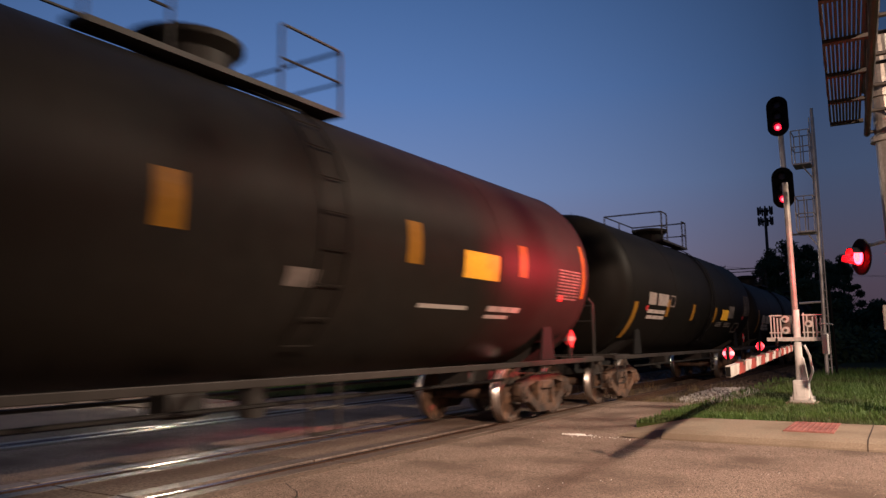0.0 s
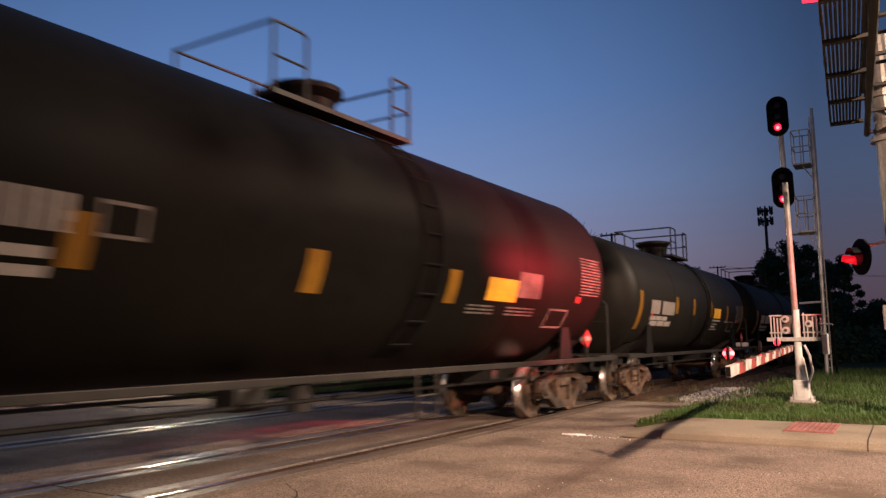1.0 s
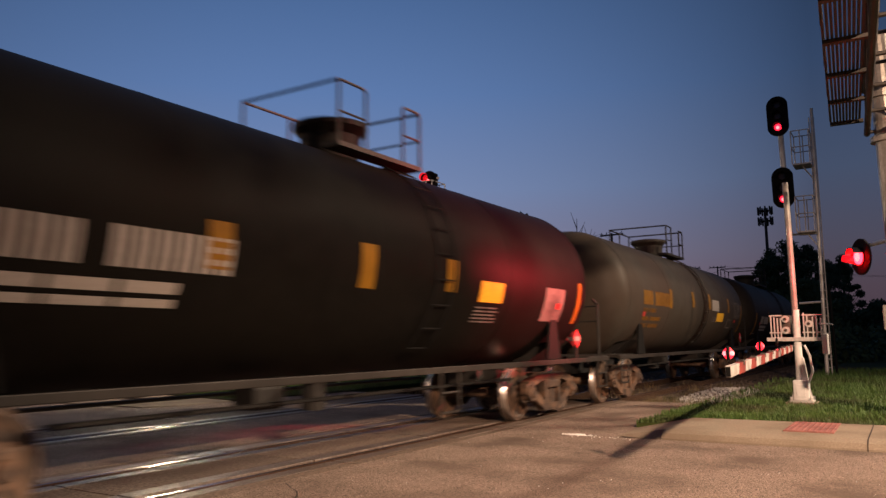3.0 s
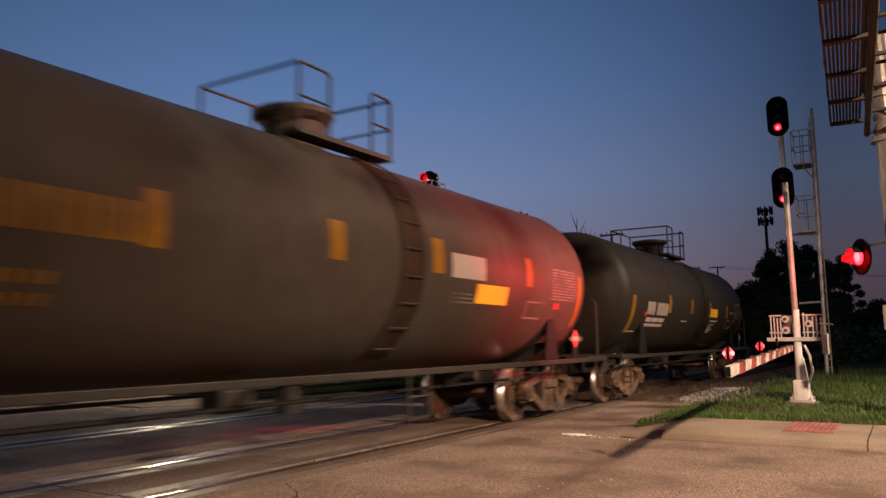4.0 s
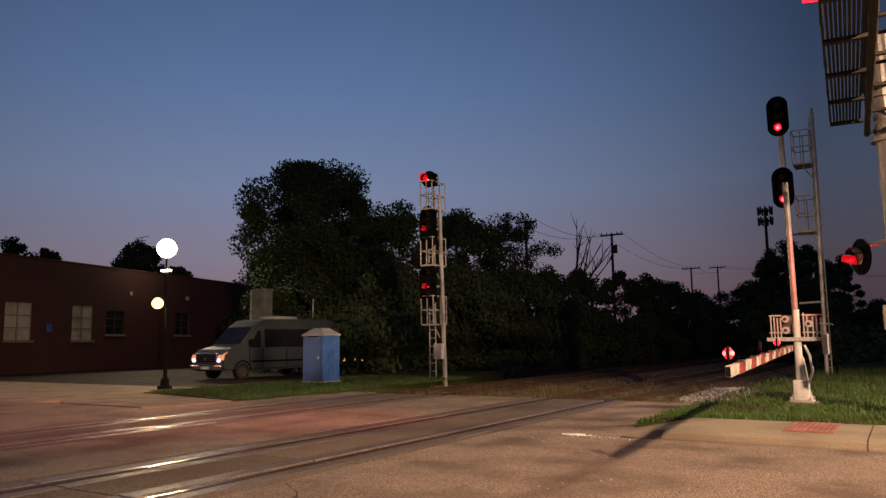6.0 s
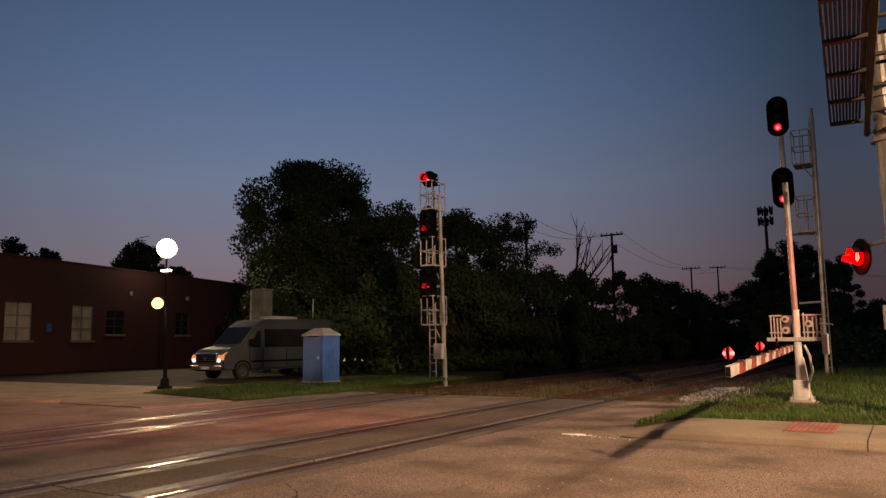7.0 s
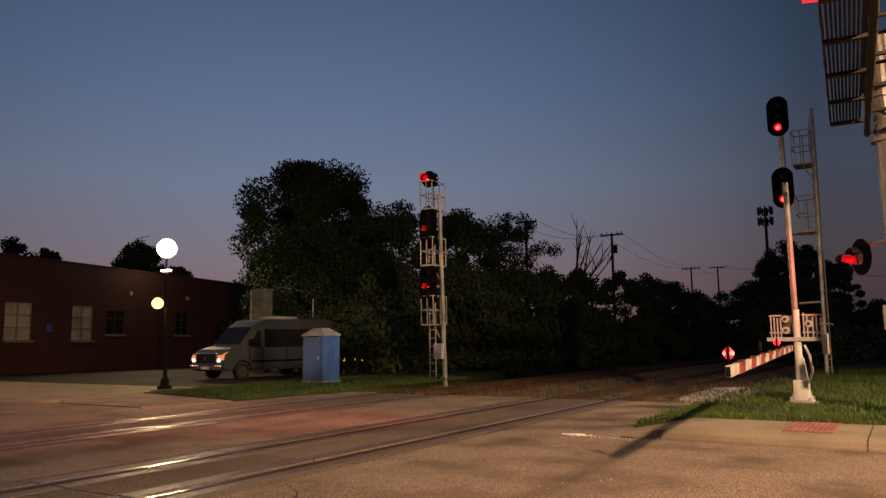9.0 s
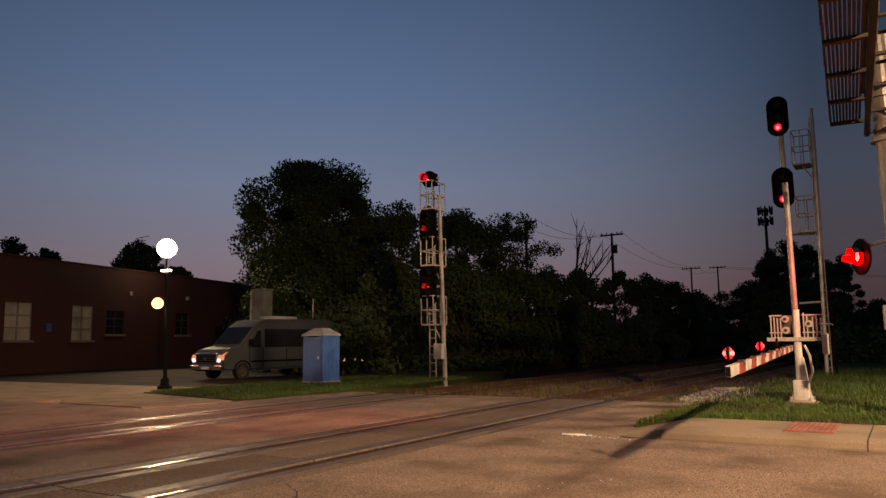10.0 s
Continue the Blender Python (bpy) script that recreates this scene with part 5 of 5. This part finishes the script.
bushes = [(-28.2, 37.5, 8.3, 3.0, 19), (-23.0, 40.5, 9.2, 3.4, 20), (-29.2, 33.0, 6.0, 3.6, 21), (-22.5, 31.5, 5.6, 3.4, 22), (-19.8, 34.0, 5.2, 3.2, 23), (-20.4, 40.0, 6.0, 3.6, 24), (-20.6, 46.5, 6.0, 3.4, 25),
          (-20.5, 51.5, 6.4, 3.0, 26), (-18.6, 55.5, 6.4, 2.9, 27), (-17.4, 59.5, 6.8, 2.8, 28), (-17.6, 66.0, 6.3, 3.2, 29), (-17.2, 73.0, 5.9, 3.0, 30),
          (-16.8, 82.0, 6.2, 3.6, 31), (-16.2, 93.0, 7.6, 4.0, 32), (-15.6, 106.0, 8.2, 4.6, 33), (-13.6, 124.0, 9.6, 5.2, 34)]
for x, y, h, r, seed in bushes:
    tree("bush", x, y, -0.4, h * 1.08, r, 0.3, seed, "dense dark undergrowth along the railway", 46, 210, 0.14, 0.12)
for x, y, h, r, low, seed in [(-6.3, 63.0, 9.2, 2.6, 0.5, 48), (-8.9, 62.5, 8.6, 2.3, 0.5, 49), (-7.4, 59.6, 9.2, 2.7, 0.6, 41), (-9.6, 66.0, 7.3, 2.6, 0.5, 42), (-4.6, 69.8, 8.6, 1.9, 0.6, 43), (-13.2, 140.0, 12.0, 5.5, 1.0, 44), (-5.4, 52.0, 5.4, 2.2, 0.2, 45),
                              (-1.8, 56.0, 4.0, 2.4, 0.2, 46), (-7.6, 52.5, 5.0, 1.9, 0.2, 47)]:
    tree("tree", x, y, -0.4, h, r, low, seed, "dark leafy tree beyond the crossing", 60, 210, 0.12, 0.2)
for x, y, h, r, low, seed in [(-60.6, 44.0, 11.2, 3.0, 5.0, 51), (-58.4, 46.8, 8.8, 2.6, 4.0, 52), (-79.5, 42.4, 13.4, 3.2, 6.0, 53), (-77.0, 44.9, 12.3, 2.4, 6.0, 54), (-44.5, 41.5, 6.4, 3.0, 2.0, 55), (-56.5, 42.0, 10.4, 2.9, 4.5, 56), (-52.6, 42.0, 8.4, 2.4, 3.0, 57)]:
    tree("tree", x, y, -0.3, h, r, low, seed, "dark tree behind the brick building", 36, 110, 0.2, 0.25)

# low undergrowth that closes the foot of the trees
rg = random.Random(77)
vs, fs = [], []
for k in range(520):
    f = rg.random() ** 1.4
    y = 27 + 110 * f
    x = -21.5 + 6.0 * f + rg.uniform(-3.0, 1.6)
    leaf_cloud(vs, fs, (x, y, rg.uniform(0.0, 2.6)), rg.uniform(0.9, 1.5), rg.uniform(0.6, 1.0), 150, 0.15, rg)
for k in range(120):
    y = rg.uniform(44, 75)
    leaf_cloud(vs, fs, (rg.uniform(-5.6, 2.0), y, rg.uniform(0.0, 1.6)), rg.uniform(0.8, 1.3), rg.uniform(0.5, 0.9), 80, 0.2, rg)
for k in range(120):
    leaf_cloud(vs, fs, (rg.uniform(-34, -23), rg.uniform(31, 36) + 0, rg.uniform(0.0, 3.0)), rg.uniform(0.9, 1.4), rg.uniform(0.6, 1.0), 190, 0.13, rg)
me = bpy.data.meshes.new("undergrowth")
me.from_pydata(vs, [], fs)
me.materials.append(LEAF)
tagged(new("undergrowth", me), "dense black-green undergrowth beside the railway", "undergrowth", kind="stuff")

# rank weeds at the end of the crossing and between the tracks
DRY = surface("dry_weeds", (0.070, 0.050, 0.020), (0.155, 0.110, 0.045), 3, 0.8, 0, 0, 0.7, (0.05, 0.06, 0.018))
rnd = random.Random(31)
spots = []
for k in range(260):
    cx, cy = rnd.uniform(-13.2, -3.4), EDGE + 0.25 + 9 * rnd.random() ** 2
    if min(abs(cx - r) for r in RAILS) < 0.22:
        continue
    for _ in range(26):
        spots.append((cx + rnd.gauss(0, 0.12), cy + rnd.gauss(0, 0.12), -0.25, rnd.uniform(0.10, 0.34)))
strewn("weeds", spots, blade, DRY, "dry rank weeds between the rails", "weeds")

# thin ragged dark lines laid on the asphalt
def ragged_line(name, pts, w, seed):
    rg = random.Random(seed)
    bm = B()
    row = []
    for (ax, ay), (bx, by) in zip(pts, pts[1:]):
        n = max(3, int(math.hypot(bx - ax, by - ay) / 0.12))
        for k in range(n):
            f = k / n
            row.append((ax + (bx - ax) * f + rg.gauss(0, 0.02), ay + (by - ay) * f + rg.gauss(0, 0.02)))
    prev = None
    for k, (x, y) in enumerate(row):
        q = w * rg.uniform(0.5, 1.2) * (0.4 + 0.6 * math.sin(math.pi * (k + 0.5) / len(row)))
        cur = (bm.verts.new((x - q, y - q * 0.6, -0.0015)), bm.verts.new((x + q, y + q * 0.6, -0.0015)))
        if prev:
            bm.faces.new((prev[0], prev[1], cur[1], cur[0]))
        prev = cur
    part(name, bm, GROOVE, road)


ragged_line("ragged_line", [(-6.2, 13.85), (-5.3, 13.7), (-3.9, 13.95)], 0.02, 1)
ragged_line("ragged_line", [(-5.35, 5.6), (-4.9, 5.35), (-4.55, 4.9), (-4.4, 4.2)], 0.012, 2)

# pale grit on the road; the dense white patch stands in for a wet glint
rg = random.Random(9)
rnd = rg
spots = [(-4.22 + rg.gauss(0, 0.085), 10.38 + rg.gauss(0, 0.035), 0.0, rg.uniform(0.010, 0.026)) for _ in range(120)]
spots += [(-3.72 + rg.gauss(0, 0.28), 10.25 + rg.gauss(0, 0.09), 0.0, rg.uniform(0.005, 0.012)) for _ in range(26)]
spots += [(rg.uniform(-5.2, 3), rg.uniform(4.5, 10.2), 0.0, rg.uniform(0.003, 0.008)) for _ in range(160)]
strewn("grit_and_glint", spots, stone, WHITE_PAINT, "pale grit on the road, with a dense white patch standing for a wet glint", "grit")

# bare dead tree
DEAD_SCALE = 1.06
dead = thing("dead_tree", pose(-21.2, 54.1, -0.3), "leafless dead tree with thin forked branches", "tree")
bm = B()
rg = random.Random(5)
root = Vector((-0.5, 0, 4.2))
tube(bm, (-0.6, 0, 0), root, 0.16, 0.11, 7)
for k in range(9):
    lean = 0.25 + 0.31 * k
    b = root + Vector((lean + rg.uniform(-0.2, 0.2), rg.uniform(-0.6, 0.6), 6.0 - 0.35 * k + rg.uniform(-0.5, 0.4)))
    m = root.lerp(b, 0.5) + Vector((rg.uniform(-0.15, 0.15), 0, rg.uniform(-0.1, 0.3)))
    tube(bm, root, m, 0.075, 0.05, 5)
    tube(bm, m, b, 0.05, 0.016, 5)
    for _ in range(4):
        q = m.lerp(b, rg.uniform(0.0, 0.8))
        tube(bm, q, q + Vector((rg.uniform(-0.4, 0.6), rg.uniform(-0.3, 0.3), rg.uniform(0.4, 1.3))), 0.03, 0.01, 4)
for v in bm.verts:
    v.co = Vector((v.co.x * 1.25, v.co.y, v.co.z * DEAD_SCALE))
part("trunk", bm, BARK, dead)


def utility_pole(x, y, top, arm, label, transformer=False):
    t = thing("utility_pole", pose(x, y, -0.3), label, "utility pole", "utility poles")
    part("pole", tube(B(), (0, 0, 0), (0, 0, top), 0.17, 0.11, 10), WOOD, t)
    part("crossarm", box(B(), (-arm, -0.06, top - 0.25), (arm, 0.06, top - 0.1), 0.01), WOOD, t)
    for s in (-0.9, -0.45, 0.45, 0.9):
        part("insulator", lathe(B(), [(top - 0.1, 0.04), (top + 0.04, 0.06), (top + 0.12, 0.03)], "Z", 8), GREY_PLASTIC, t).location = (s * arm, 0, 0)
    if transformer:
        part("transformer", tube(B(), (0.3, 0, top - 2.0), (0.3, 0, top - 1.2), 0.22, seg=14), GALV_DARK, t)
    return t


utility_pole(-24.4, 70.9, 12.1, 1.15, "wooden utility pole with a crossarm and a transformer", True)
utility_pole(-30.0, 63.2, 12.9, 1.1, "wooden utility pole half hidden by a tree")
utility_pole(-27.9, 116.7, 12.5, 1.4, "distant wooden utility pole with a crossarm")
utility_pole(-26.2, 127.3, 13.4, 1.3, "distant wooden utility pole with a crossarm")
wire = thing("overhead_wires", pose(0, 0, 0), "thin sagging overhead wires between poles", "wire")
for s in (-1, 1):
    for (ax, ay, az), (bx, by, bz) in (((-24.4, 70.9, 11.8), (-27.9, 116.7, 12.2)), ((-27.9, 116.7, 12.2), (-26.2, 127.3, 13.0)), ((-30.0, 63.2, 12.6), (-24.4, 70.9, 11.8)), ((-26.2, 127.3, 13.0), (30, 180, 12.0))):
        pts = [Vector((ax + s, ay, az)).lerp(Vector((bx + s, by, bz)), k / 8) - Vector((0, 0, 1.0 * (1 - (k / 4 - 1) ** 2))) for k in range(9)]
        part("wire_span", rod_path(B(), pts, 0.018, 4), BLACK_PAINT, wire)

ctw = thing("cell_tower", pose(-20.1, 138.5, -0.3), "far-off cell tower with a cluster of antennas", "cell tower")
part("mast", tube(B(), (0, 0, 0), (0, 0, 24.0), 0.35, 0.22, 12), GALV_DARK, ctw)
for z in (21.8, 23.6):
    for k in range(9):
        a = k * 2 * math.pi / 9
        part("antenna", box(B(), (1.15 * math.cos(a) - 0.13, 1.15 * math.sin(a) - 0.1, z - 0.75), (1.15 * math.cos(a) + 0.13, 1.15 * math.sin(a) + 0.1, z + 0.65), 0.02), GALV_DARK, ctw)
    part("ring", lathe(B(), [(z - 0.1, 1.1), (z + 0.0, 1.1), (z, 1.02), (z - 0.1, 1.02)], "Z", 18), GALV_DARK, ctw)
for x, y, sx, sy, h in ((6.0, 150.0, 18, 12, 5.0), (-9.0, 230.0, 30, 12, 7.0)):
    fb = thing("far_building", pose(x, y, -0.4), "dim low building far beyond the crossing", "building")
    part("wall", box(B(), (-sx / 2, -sy / 2, 0), (sx / 2, sy / 2, h), 0.05), GALV_DARK, fb)
    part("roof", box(B(), (-sx / 2 - 0.3, -sy / 2 - 0.3, h), (sx / 2 + 0.3, sy / 2 + 0.3, h + 0.4), 0.05), STEEL_DARK, fb)


far = thing("far_signal_light", pose(-9.3, 148.0, -0.4), "small red light on a thin pole far down the line", "signal light")
part("pole", tube(B(), (0, 0, 0), (0, 0, 5.1), 0.06, 0.05, 8), BLACK_PAINT, far)
part("lens", lathe(B(), [(5.05, 0.05), (5.1, 0.16), (5.25, 0.18), (5.38, 0.05)], "Z", 12), RED_DIM, far)
aerial = thing("roof_aerial", pose(-49.24, 36.0, 5.64), "thin aerial with crossbars on the brick building's roof", "aerial")
part("mast", tube(B(), (0, 0, 0), (0, 0, 3.95), 0.03, 0.02, 6), BLACK_PAINT, aerial)
for z, w in ((3.88, 0.8), (3.6, 0.45)):
    part("crossbar", tube(B(), (-w, 0, z), (w, 0, z + 0.05), 0.022, seg=6), BLACK_PAINT, aerial)


# ---------------------------------------------------------------- what moves
def run_on(t):
    """How far the train has gone on by then; it falters twice."""
    late = -0.49 + 0.49 * min(1, max(0, (t - 1.4) / 0.0667)) + 0.42 * min(1, max(0, (t - 4.4) / 0.0667))
    return SPEED * (t - 5.0) - late


def motions():
    x = NEAR - GAUGE / 2
    for car, centre in cars:
        walk(car, [(k / 30, pose(x, centre - run_on(k / 30), 0)) for k in range(301)])
    for w, (wx, wy, wz) in wheels:
        rows = []
        for k in range(301):
            t = k / 30
            rows.append((t, pose(wx, wy, wz, math.degrees(SPEED * t / WHEEL_R))))
        walk(w, rows)
    # the crossing lights flash in two phases
    for b, lit, back, phase in bulbs:
        rows = []
        for k in range(101):
            t = k / 10
            on = ((t - 1.12) % 1.4) < 0.62
            rows.append((t, pose(*(lit if on != bool(phase) else back))))
        walk(b, rows)


motions()
